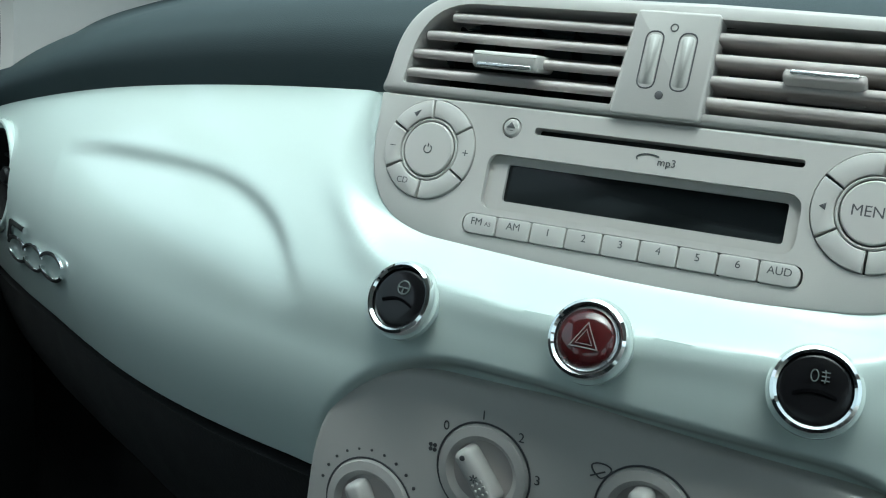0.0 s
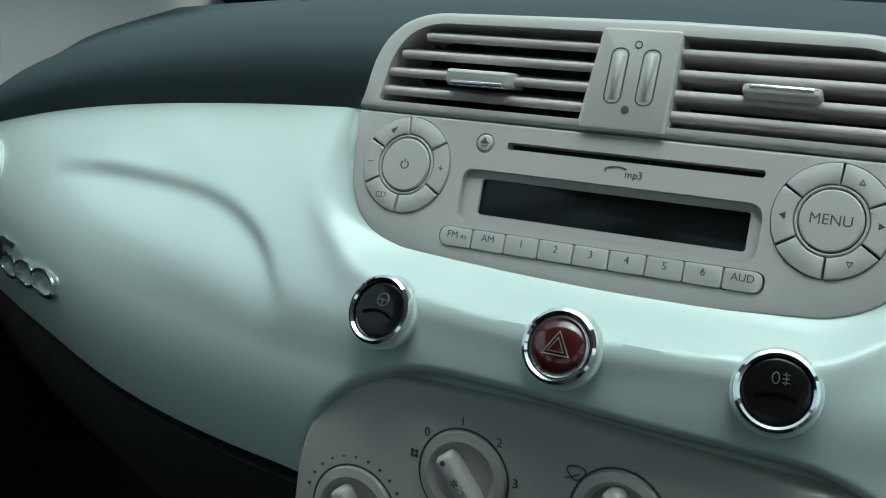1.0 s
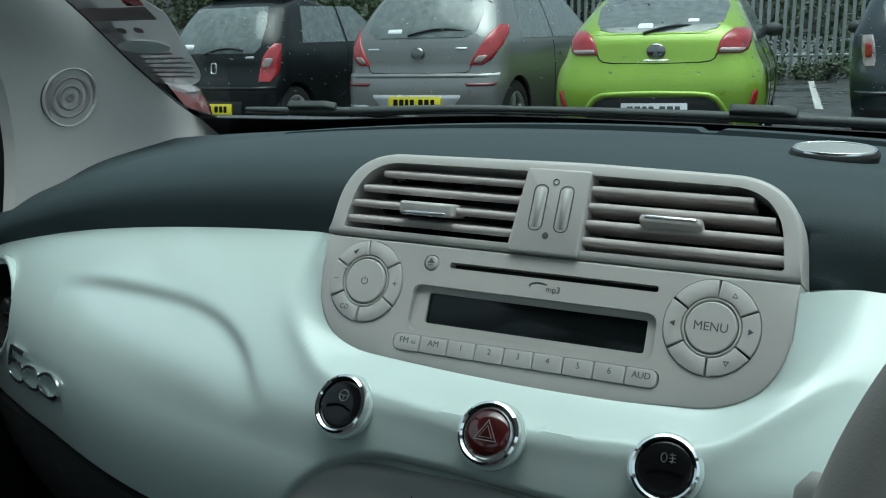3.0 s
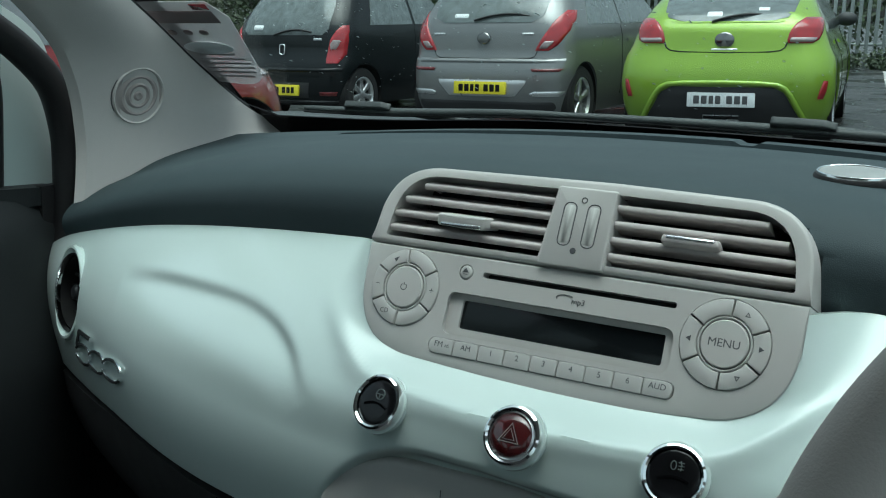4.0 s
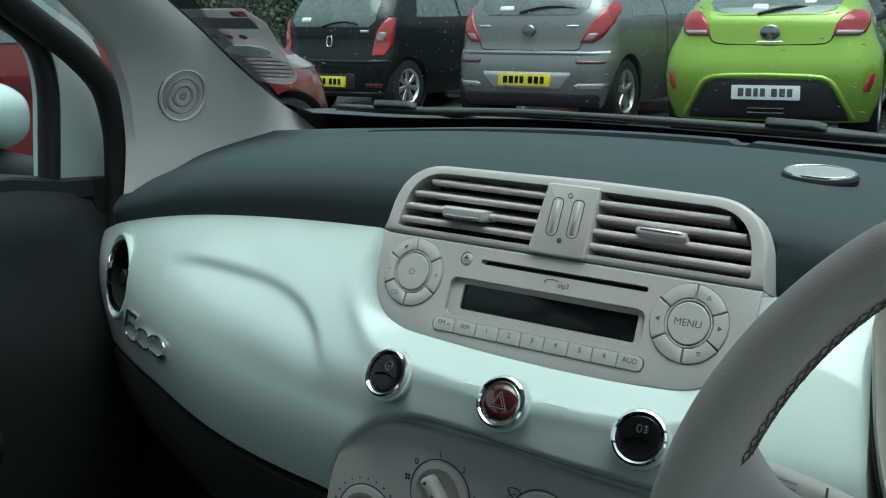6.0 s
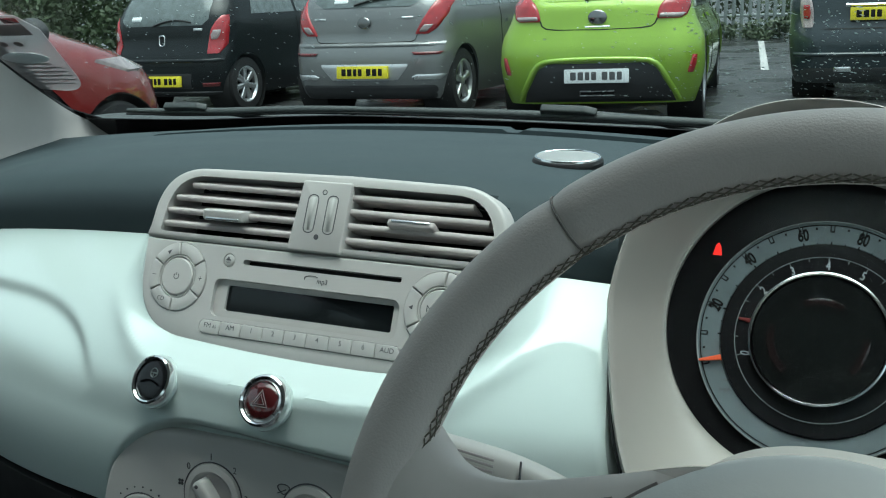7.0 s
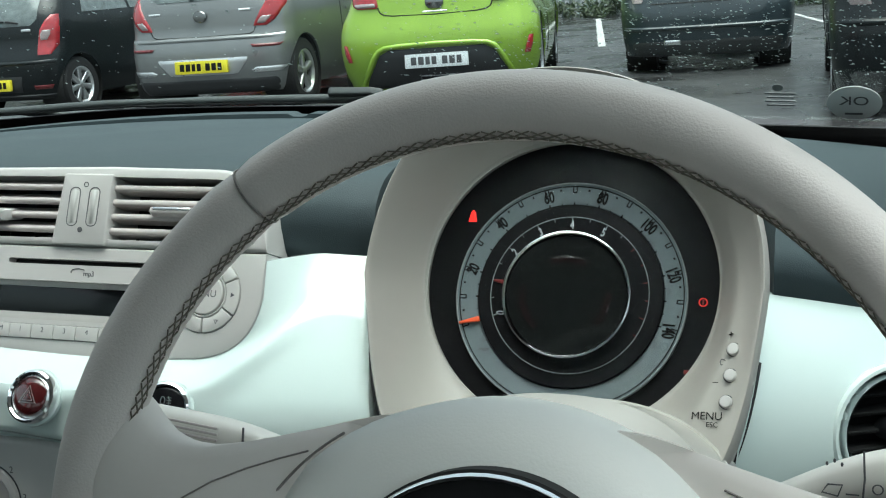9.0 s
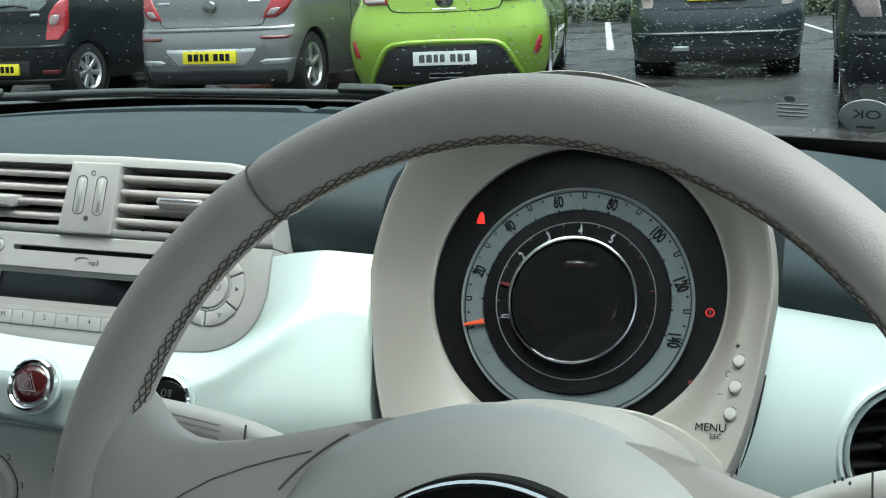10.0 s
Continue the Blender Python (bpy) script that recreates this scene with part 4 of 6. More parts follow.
plate("warning_lamp", box2(0.0866, 0.0878, 0.0020, 0.0051, 0.0002), -0.004, -0.0034, REDDIM, cluster, 0.0001)
plate("warning_lamp", box2(0.0770, 0.0815, -0.0448, -0.0420, 0.0005), -0.004, -0.0034, REDDIM, cluster, 0.0001)
lens = plate("dial_cover", disc2(-0.003, 0.013, 0.0995, 0.0995, 64), 0.0095, 0.0105, COVER, cluster, 0.0002, "clear dial cover")
lens.visible_shadow = False
# three trim buttons and their marks on the shell's flank
SHELL_GRID = [(Vector(shell_point(i / 240, 0.42 + 0.58 * j / 60)), i / 240, 0.42 + 0.58 * j / 60) for i in range(170, 240) for j in range(61)]


def FL(a, b):
    """The pose of a small fitting on the shell's face at a, b."""
    _, u, v = min(SHELL_GRID, key=lambda g: (g[0].x - a) ** 2 + (g[0].y - b) ** 2)
    p = Vector(shell_point(u, v))
    n = (Vector(shell_point(u + 0.004, v)) - p).cross(Vector(shell_point(u, v - 0.01)) - p).normalized()
    n = n if n.z > 0 else -n
    n = (n + Vector((0, 0, 1.6))).normalized()
    return frame_of(p, Vector((1, 0, 0)) - n * n.x, Vector((0, 1, 0)) - n * n.y)
for a, b in ((0.1117, -0.0349), (0.1099, -0.0510), (0.1078, -0.0677)):
    o = lathe("trim_button", [(0, -0.004), (0.0038, -0.004), (0.0038, 0.0012), (0.0032, 0.0021), (0, 0.0026)], IVORY_KEY, cluster, (0, 0), 24)
    o.matrix_local = FL(a, b) @ Matrix.Translation((0, 0, 0.0012))
    o = lathe("button_socket", [(0.0038, -0.003), (0.0045, -0.003), (0.0044, 0.0008), (0.0038, 0.0005), (0.0038, -0.003)], INK, cluster, (0, 0), 24)
    o.matrix_local = FL(a, b) @ Matrix.Translation((0, 0, 0.0002))


def flank(text, size, a, b):
    o = words(text, size, a, b, 0, PLATEINK, cluster)
    for v in o.data.vertices:                      # laid onto the curved face
        near = sorted(SHELL_GRID, key=lambda g: (g[0].x - v.co.x) ** 2 + (g[0].y - v.co.y) ** 2)[:4]
        wts = [1 / ((g[0].x - v.co.x) ** 2 + (g[0].y - v.co.y) ** 2 + 1e-9) for g in near]
        v.co.z += sum(g[0].z * k for g, k in zip(near, wts)) / sum(wts) + 0.0009


flank("MENU", 0.0068, 0.0969, -0.0766), flank("ESC", 0.0044, 0.1004, -0.0818), flank("+", 0.0064, 0.1083, -0.0251), flank("\u2013", 0.0064, 0.1006, -0.0554)
mk = tube("lamp_mark", [(0.0016 * math.cos(a) * (1.5 if math.cos(a) > 0 else 0.6), 0.0018 * math.sin(a), 0) for a in np.linspace(0, 2 * math.pi, 16)[:-1]], 0.0003, INK, cluster, 5, True)
mk.matrix_local = FL(0.1049, -0.0422) @ Matrix.Translation((0, 0, 0.0004))

# ---- steering column cowl and stalks ----
cowl = thing("column_cowl", "ivory plastic steering column cowl", "column cowl", CLU)


def cowl_point(u, v):
    a = math.pi * (1.18 - 1.36 * u)
    z = 0.004 + 0.185 * v
    w, h = 0.096 - 0.012 * v, 0.082 - 0.004 * v
    k = 2 / 2.4
    c, s = math.cos(a), math.sin(a)
    e = 1 - 0.75 * smooth(0.80, 1.0, v)
    return 0.030 + w * e * math.copysign(abs(c) ** k, c), -0.150 + h * e * math.copysign(abs(s) ** k, s) - 0.012 * v, z


sheet("cowl_shell", 48, 20, cowl_point, lambda u, v: [c - (0.004 if i == 1 else 0) for i, c in enumerate(cowl_point(u, v))], SHELL, cowl)

tube("cowl_rib", [cowl_point(0.12 + 0.76 * t / 30, 0.30) for t in range(31)], 0.0016, SHELL, cowl, 8)
tube("cowl_seam", [cowl_point(0.04 + 0.0 * t, 0.05 + 0.7 * t / 12) for t in range(13)], 0.0009, INK, cowl, 6)
tube("cowl_seam", [cowl_point(0.96 + 0.0 * t, 0.05 + 0.7 * t / 12) for t in range(13)], 0.0009, INK, cowl, 6)

WHL = frame_of((0.3934, 0.0282, 0.9369), (1, 0, 0), (0, math.sin(0.3044), math.cos(0.3044))) @ Matrix.Scale(1.05, 4)
WR, WT = 0.1681, 0.0128
wheel = thing("steering_wheel", "beige leather steering wheel with brown cross stitching", "steering wheel", WHL)


def rim_r(a):
    """Thickness of the rim by angle; fuller at the grips beside the spokes."""
    d = min(abs(a - radians(168)), abs(a - radians(12)))
    return WT * (1 + 0.10 * math.exp(-(d / 0.35) ** 2))


def rim_mesh(name, a0, a1, n, scale=1.0):
    V, F, k = [], [], 20
    for i in range(n + 1):
        a = a0 + (a1 - a0) * i / n
        r = rim_r(a) * scale
        e = min(i, n - i)
        r *= 1 - 0.07 * math.exp(-(e / 1.2) ** 2)
        for j in range(k):
            b = 2 * math.pi * j / k
            q = WR + r * math.cos(b)
            V.append((q * math.cos(a), q * math.sin(a), r * 1.08 * math.sin(b)))
    for i in range(n):
        for j in range(k):
            F.append((i * k + j, i * k + (j + 1) % k, (i + 1) * k + (j + 1) % k, (i + 1) * k + j))
    F += [tuple(range(k))[::-1], tuple(range(n * k, (n + 1) * k))]
    return mesh_ob(name, V, F, LEATHER_RIM, wheel, angle=60)


LEATHER_RIM = mat("grained_leather", (0.60, 0.545, 0.51), 0.42, 0, 0.05, 9, bump=0.22, bscale=1000)
CREASE = mat("leather_crease", (0.22, 0.195, 0.18), 0.6, 0, 0.1, 60)
S1 = radians(127.4)
rim_mesh("rim_grip", radians(14) + 0.003, S1 - 0.003, 130)
rim_mesh("rim_grip", S1 + 0.003, radians(360 + 14) - 0.003, 160)
for s in (S1, radians(14)):
    tube("rim_seam", [((WR + WT * 0.962 * math.cos(b)) * math.cos(s), (WR + WT * 0.962 * math.cos(b)) * math.sin(s), WT * 1.026 * math.sin(b)) for b in np.linspace(0, 2 * math.pi, 25)[:-1]], 0.0004, CREASE, wheel, 6, True)
# cross stitching along the inner edge, from spoke to spoke
bm = bmesh.new()


def thread(p, q, r=0.00034):
    d = (q - p)
    s = d.orthogonal().normalized() * r
    t = d.cross(s).normalized() * r
    vs = [bm.verts.new(v) for v in (p + s, p + t, p - s, p - t, q + s, q + t, q - s, q - t)]
    for i in range(4):
        bm.faces.new((vs[i], vs[(i + 1) % 4], vs[4 + (i + 1) % 4], vs[4 + i]))


def rim_pos(a, b, lift=0.0003):
    r = rim_r(a) + lift
    q = WR + r * math.cos(b)
    return Vector((q * math.cos(a), q * math.sin(a), r * 1.08 * math.sin(b)))


na = 90
for i in range(na):
    a, a2 = radians(-8 + 196 * i / na), radians(-8 + 196 * (i + 1.9) / na)
    lean = 13 * abs(math.cos(a))
    b0, b1 = radians(144 + lean), radians(166 + lean)
    m = radians(155 + lean)
    for p, q in ((b0, b1), (b1, b0)):
        mid = rim_pos((a + a2) / 2, m, 0.0007)
        thread(rim_pos(a, p), mid), thread(mid, rim_pos(a2, q))
tagged(part("stitching", bm, STITCH, wheel, "brown cross stitching"), kind="stuff")

# spokes, hub and horn pad
SPOKE_X, SPOKE_Y = (.030, .050, .062, .075, .091, .105, .118, .128, .136, .142, .148, .158), (.0545, .0530, .0500, .0462, .0420, .0385, .0362, .0366, .0395, .0445, .0515, .0600)


def spoke(side):
    def top(u, v):
        x = side * (0.030 + 0.128 * u)
        lo, hi = -0.030 - 0.012 * u, lerp(abs(x), SPOKE_X, SPOKE_Y)
        y = lo + (hi - lo) * v
        e = 1 - abs(2 * v - 1) ** 3
        return x, y, 0.002 - 0.020 * smooth(0.75, 0.0, u) + 0.010 * e
    return sheet("spoke", 36, 18, top, lambda u, v: (top(u, v)[0], top(u, v)[1], -0.012), LEATHER, wheel, angle=70)


def spoke_at(x, y, lift=0.0004):
    """A point on a spoke's upper face."""
    u = (abs(x) - 0.030) / 0.128
    lo, hi = -0.030 - 0.012 * u, lerp(abs(x), SPOKE_X, SPOKE_Y)
    v = (y - lo) / (hi - lo)
    return x, y, 0.002 - 0.020 * smooth(0.75, 0.0, u) + 0.010 * (1 - abs(2 * v - 1) ** 3) + lift


spoke(-1), spoke(1)
for side in (-1, 1):
    tube("spoke_seam", [spoke_at(side * x, y) for x, y in ((.128, .0125), (.120, .0185), (.110, .0250), (.098, .0305), (.086, .0350), (.076, .0382))], 0.0004, CREASE, wheel, 6)
    tube("spoke_inlay", [spoke_at(side * x, y) for x, y in ((.118, .004), (.112, .0085), (.100, .0125), (.092, .0140), (.0905, .0120), (.093, .006))], 0.0005, INK, wheel, 6)


HUB = mat("pale_hub", (0.72, 0.71, 0.67), 0.5, 0, 0.03, 6, bump=0.12, bscale=900)


def hub_point(u, v):
    a = 2 * math.pi * u
    r = 0.0935 * v
    return -0.003 + r * math.cos(a) * 1.07, -0.030 + r * math.sin(a) * 0.985, 0.030 - 0.026 * v ** 2.6 - 0.006 * smooth(0.9, 1.0, v)


sheet("horn_pad", 64, 18, hub_point, lambda u, v: (hub_point(u, v)[0], hub_point(u, v)[1], -0.030), HUB, wheel, angle=60)
tube("pad_gap", [(-0.003 + 0.1006 * math.cos(a), -0.030 + 0.0926 * math.sin(a), 0.0045 - 0.002 * math.sin((a - 2.05) * 3)) for a in np.linspace(2.16, 2.9, 24)], 0.0006, CREASE, wheel, 6)
lathe("badge_ring", [(0.0546, 0.016), (0.0568, 0.016), (0.0572, 0.0282), (0.0563, 0.0296), (0.0552, 0.0290), (0.0546, 0.026), (0.0546, 0.016)], CHROME, wheel, (0.002, -0.0163), 64)
lathe("badge_gap", [(0.0568, 0.012), (0.0582, 0.012), (0.0582, 0.0258), (0.0568, 0.0264), (0.0568, 0.012)], VOID, wheel, (0.002, -0.0163), 64)
lathe("badge_disc", [(0, 0.016), (0.0548, 0.016), (0.0548, 0.0272), (0.03, 0.0298), (0, 0.0304)], GLOSSBLACK, wheel, (0.002, -0.0163), 56)
# column behind the hub
lathe("wheel_boss", [(0, -0.005), (0.045, -0.005), (0.050, -0.11), (0, -0.11)], SHELL, wheel, (-0.01, -0.045), 32)


def stalk(side, label, pts, mark):
    s = thing("column_stalk", label, "control stalk", WHL, "column stalks")
    P = [Vector(p) for p in pts]
    V, F, k = [], [], 16
    n = 22
    for i in range(n + 1):
        t = i / n
        c = cat([tuple(p) for p in P], t)
        wid = 0.0058 + 0.0042 * smooth(0.25, 0.7, t)
        thk = 0.0075 + 0.001 * smooth(0.2, 0.6, t)
        e = math.sqrt(max(0.02, 1 - max(0, (t - 0.93) / 0.075) ** 2))
        for j in range(k):
            b = 2 * math.pi * j / k
            V.append((c.x, c.y + wid * e * math.copysign(abs(math.cos(b)) ** 0.7, math.cos(b)), c.z + thk * e * math.copysign(abs(math.sin(b)) ** 0.7, math.sin(b))))
    for i in range(n):
        for j in range(k):
            F.append((i * k + j, i * k + (j + 1) % k, (i + 1) * k + (j + 1) % k, (i + 1) * k + j))
    F += [tuple(range(k)), tuple(range(n * k, (n + 1) * k))[::-1]]
    mesh_ob("lever", V, F, STALK, s, angle=60)
    return s


st_l = stalk(-1, "ivory indicator stalk with ribbed grip behind the steering wheel", [(-0.05, 0.004, -0.066), (-0.085, 0.018, -0.064), (-0.120, 0.0278, -0.061), (-0.155, 0.0325, -0.060), (-0.190, 0.0360, -0.058)], False)
for k in range(6):
    tube("grip_rib", [(-0.174, 0.0278 + 0.0026 * k, -0.0462), (-0.158, 0.0262 + 0.0026 * k, -0.0483), (-0.140, 0.0245 + 0.0025 * k, -0.0500)], 0.0006, SLAT, st_l, 5)
tube("grip_gap", [(-0.1290, 0.0382, -0.0528), (-0.1282, 0.0295, -0.0512), (-0.1275, 0.0205, -0.0528)], 0.0005, INK, st_l, 5)
st_r = stalk(1, "ivory wiper stalk with printed marks behind the steering wheel", [(0.05, 0.004, -0.066), (0.085, 0.024, -0.064), (0.115, 0.037, -0.061), (0.145, 0.044, -0.058), (0.175, 0.048, -0.054)], True)
tube("grip_gap", [(0.1220, 0.0500, -0.0510), (0.1225, 0.040, -0.0502), (0.1220, 0.031, -0.0510)], 0.0004, INK, st_r, 5)
tube("wiper_mark", [(0.108, 0.034, -0.0512), (0.110, 0.037, -0.0510), (0.115, 0.0372, -0.0508), (0.1135, 0.033, -0.0510)], 0.0004, INK, st_r, 5, True)
words("\u2013", 0.009, 0.1185, 0.0345, -0.0500, INK, st_r), words("O", 0.0055, 0.1270, 0.0365, -0.0495, INK, st_r)
for k in range(3):
    plate("drop_mark", disc2(0.1095 + 0.0026 * k, 0.0445 + 0.0012 * (k % 2), 0.0005, 0.0008, 8), -0.052, -0.0508, INK, st_r, 0.0001)


# ---- the cabin: windscreen, pillars, door, roof, floor ----
def screen_point(x, s):
    """The windscreen: x across, s from its base (0) to its head (1)."""
    w = 1 - 0.13 * s
    y = 0.815 - 0.06 * x * x - 0.70 * s + 0.03 * math.sin(math.pi * s)
    z = 0.990 + 0.40 * s + 0.018 * math.sin(math.pi * s) + 0.02 * (1 - x * x)
    return x * w, y, z


screen = thing("windscreen", "wet laminated windscreen with a black border", "windscreen", kind="structure")
gl = sheet("windscreen_pane", 30, 24, lambda u, v: screen_point(-0.67 + 1.34 * u, v), (0, 0.002, 0.003), GLASS, screen)
gl.visible_shadow = False


def frit(nm, f, nu, nv):
    sheet(nm, nu, nv, f, (0, 0.0006, 0.001), GLOSSBLACK, screen)


def border_top(x):
    return 0.037 - 0.027 * smooth(0.2, 0.5, -x) - 0.042 * smooth(0.22, 0.45, x)


frit("black_border", lambda u, v: [c - d for c, d in zip(screen_point(-0.67 + 1.34 * u, -0.060 + (0.060 + border_top(-0.67 + 1.34 * u)) * v), (0, 0.003, 0.004))], 40, 4)
for sd in (-1, 1):
    frit("black_border", lambda u, v: [c - d for c, d in zip(screen_point(sd * (0.67 - 0.040 * v), u), (0, 0.003, 0.004))], 24, 2)
    frit("black_border", lambda u, v: [c - d for c, d in zip(screen_point(sd * (0.632 - 0.035 * v * (1 - u)), 0.012 + 0.03 * u * v ** 0.5), (0, 0.003, 0.004))], 8, 4)

# beige pillar linings
EA = [(-.652, .508, .905), (-.655, .518, .955), (-.656, .520, 1.00), (-.652, .505, 1.06), (-.645, .462, 1.115), (-.625, .30, 1.23), (-.585, .08, 1.385)]
EB = [(-.625, .845, .972), (-.632, .795, .995), (-.630, .740, 1.020), (-.625, .660, 1.068), (-.615, .575, 1.122), (-.595, .40, 1.225), (-.555, .12, 1.395)]


def pillar_point(u, v, sd):
    a, b = cat(EA, u), cat(EB, u)
    p = a + (b - a) * v
    bulge = math.sin(math.pi * v) * 0.012
    return -sd * (p.x + bulge), p.y, p.z


for sd, nm in ((-1, "pillar_lining"), (1, "pillar_lining")):
    o = sheet(nm, 40, 14, lambda u, v: pillar_point(u, v, -sd), (sd * 0.012, 0.004, 0), CLOTH)
    tagged(o, "pale grey moulded windscreen pillar lining", "pillar lining", kind="structure")
for sd in (-1, 1):
    o = tube("screen_seal", [(sd * (-p.x - 0.002), p.y + 0.003, p.z + 0.003) for p in (cat(EB, 0.10 + 0.90 * i / 40) for i in range(41))], 0.0055, RUBBER, None, 8)
    tagged(o, "black rubber seal along the windscreen's edge", "seal", kind="structure")
su, sv = min(((i / 80, j / 40) for i in range(80) for j in range(40)), key=lambda q: (pillar_point(*q, -1)[1] - 0.584) ** 2 + (pillar_point(*q, -1)[2] - 1.037) ** 2)
du = Vector(pillar_point(su, sv + 0.1, -1)) - Vector(pillar_point(su, sv - 0.1, -1))
dv = Vector(pillar_point(su + 0.05, sv, -1)) - Vector(pillar_point(su - 0.05, sv, -1))
spk = thing("pillar_speaker", "round ringed tweeter grille in the pillar lining", "speaker", frame_of(Vector(pillar_point(su, sv, -1)), du, dv) @ Matrix.Translation((0, 0.002, 0.0052)) @ Matrix.Diagonal((0.87, 0.87, 0.9, 1)))
lathe("grille_ring", [(0.0325, -0.02), (0.0365, -0.02), (0.0368, 0.0065), (0.0352, 0.0082), (0.0335, 0.0070), (0.0325, 0.004), (0.0325, -0.02)], CLOTH, spk, n=48)
lathe("grille", [(0, 0.0060), (0.004, 0.0072), (0.009, 0.0050), (0.014, 0.0074), (0.019, 0.0050), (0.024, 0.0074), (0.029, 0.0052), (0.0330, 0.0058), (0.0330, -0.02), (0, -0.02)], GRILLE, spk, n=48)
lathe("ring_gap", [(0.0366, -0.01), (0.0378, -0.01), (0.0378, 0.0048), (0.0366, 0.0052), (0.0366, -0.01)], INK, spk, n=48)

# left door: black seals, painted window frame, dark panel, glass, mirror
door = thing("left_door", "dark moulded front door with mint window frame and black seals", "car door")
SEAL = [(.335, 1.20), (.385, 1.150), (.432, 1.117), (.478, 1.086), (.516, 1.048), (.531, 1.00), (.533, .96), (.530, .905), (.52, .84)]
tube("door_seal", [(-0.684, y, z) for y, z in [cat(SEAL, t / 40) for t in range(41)]], 0.0165, RUBBER, door, 12)
PILL = [(.290, 1.20), (.345, 1.163), (.390, 1.134), (.426, 1.113), (.450, 1.088), (.460, 1.045), (.458, .985), (.454, .90)]
sheet("painted_frame", 30, 4, lambda u, v: (-0.716, cat(PILL, u)[0] + 0.004 + 0.082 * v, cat(PILL, u)[1]), (-0.03, 0, 0), MINT, door)
WIN = [(.290, 1.20), (.345, 1.163), (.390, 1.134), (.426, 1.113), (.450, 1.088), (.460, 1.045), (.458, .985), (.454, .92)]
tube("window_seal", [(-0.712, y, z) for y, z in [cat(WIN, t / 40) for t in range(41)]], 0.0125, RUBBER, door, 10)


def door_point(u, v):
    y = 0.535 - 1.35 * u
    top = 0.938 + 0.012 * smooth(0.5, 0.38, y) + 0.03 * u
    z = top - (top - 0.25) * v
    x = -0.700 + 0.030 * smooth(0.0, 0.06, v) + 0.018 * smooth(0.10, 0.3, v) - 0.03 * smooth(0.4, 1, v)
    if y > 0.46:
        x -= 0.02 * smooth(0.46, 0.53, y)
    return x, y, z


sheet("door_panel", 40, 30, door_point, (-0.045, 0, 0), DOORTRIM, door)
sheet("door_sill", 20, 3, lambda u, v: (-0.690 - 0.055 * v, 0.525 - 1.34 * u, 0.938 + 0.012 * smooth(0.5, 0.38, 0.535 - 1.35 * u) + 0.03 * u), (0, 0, -0.02), DOORTRIM, door)
dgl = sheet("door_glass", 12, 8, lambda u, v: (-0.722 + 0.05 * v, 0.47 - 1.2 * u, 0.93 + 0.40 * v), (-0.003, 0, 0), CLEAR, door)
dgl.visible_shadow = False
# pull handle on the panel
tube("pull_handle", [(-0.650, 0.300, 0.690), (-0.640, 0.292, 0.692), (-0.636, 0.255, 0.692), (-0.636, 0.16, 0.690), (-0.640, 0.02, 0.685), (-0.655, -0.12, 0.680)], [0.024, 0.036, 0.040, 0.040, 0.038, 0.030], DOORTRIM, door, 18)

mir = thing("door_mirror", "mint painted door mirror with black surround", "mirror", frame_of((-0.998, 0.500, 0.992), (1, 0.0, 0), (0, 0.02, 1)))


def mirror_shell(u, v):
    a = 2 * math.pi * u
    k = 2 / 2.8
    c, s = math.cos(a), math.sin(a)
    w = math.cos(v * math.pi / 2) ** 0.55 if v < 1 else 0.0
    return 0.100 * w * math.copysign(abs(c) ** k, c) + 0.01 * v, 0.054 * w * math.copysign(abs(s) ** k, s) - 0.004 * v, -0.105 * math.sin(v * math.pi / 2)


V = [mirror_shell(i / 40, j / 14) for j in range(15) for i in range(40)]
F = [(j * 40 + i, j * 40 + (i + 1) % 40, (j + 1) * 40 + (i + 1) % 40, (j + 1) * 40 + i) for j in range(14) for i in range(40)]
mesh_ob("mirror_cap", V, F, MINT, mir, angle=60)
mo = [Vector(mirror_shell(i / 40, 0)[:2]) for i in range(40)]
band("mirror_surround", inset(mo, -0.001), inset(mo, 0.011), -0.010, 0.004, RUBBER, mir, 0.0015)
plate("mirror_glass", inset(mo, 0.010), -0.008, -0.001, mat("mirror_silver", (0.85, 0.87, 0.88), 0.02, 1.0, 0.0, 10, rvar=0.0), mir, 0.0005, "silvered mirror glass")
tube("mirror_foot", [(0.02, -0.055, -0.035), (0.10, -0.066, -0.045), (0.20, -0.070, -0.050), (0.27, -0.065, -0.06)], [0.020, 0.022, 0.020, 0.016], RUBBER, mir, 12)

# plain closing parts of the cabin
def struct(ob, label, cat_):
    return tagged(ob, label, cat_, kind="structure")


def roof_z(x, y):
    return 1.405 + 0.05 * math.cos(math.pi * x / 1.2) + 0.02 * math.sin(math.pi * (0.13 - y) / 1.75)


# roof out of view, kept solid to block light from above
struct(sheet("roof_lining", 12, 20, lambda u, v: (-0.60 + 1.20 * u, 0.13 - 1.75 * v, roof_z(-0.60 + 1.20 * u, 0.13 - 1.75 * v)), (0, 0, 0.03), CLOTH), "pale grey cloth roof lining", "ceiling")
struct(sheet("floor", 8, 8, lambda u, v: (-0.72 + 1.44 * u, 0.95 - 2.6 * v, 0.27), (0, 0, -0.04), CARPET), "black carpeted cabin floor", "floor")
# unseen rear end, its windows added for frontal light and reflections on the dash
def rear_y(z):
    return -1.62 - 0.017 * (z - 0.25)


def rear_piece(name, x0, x1, z0, z1, material, thick=0.04):
    return sheet(name, 6, 6, lambda u, v: (x0 + (x1 - x0) * u, rear_y(z0 + (z1 - z0) * v), z0 + (z1 - z0) * v), (0, -thick, 0), material)


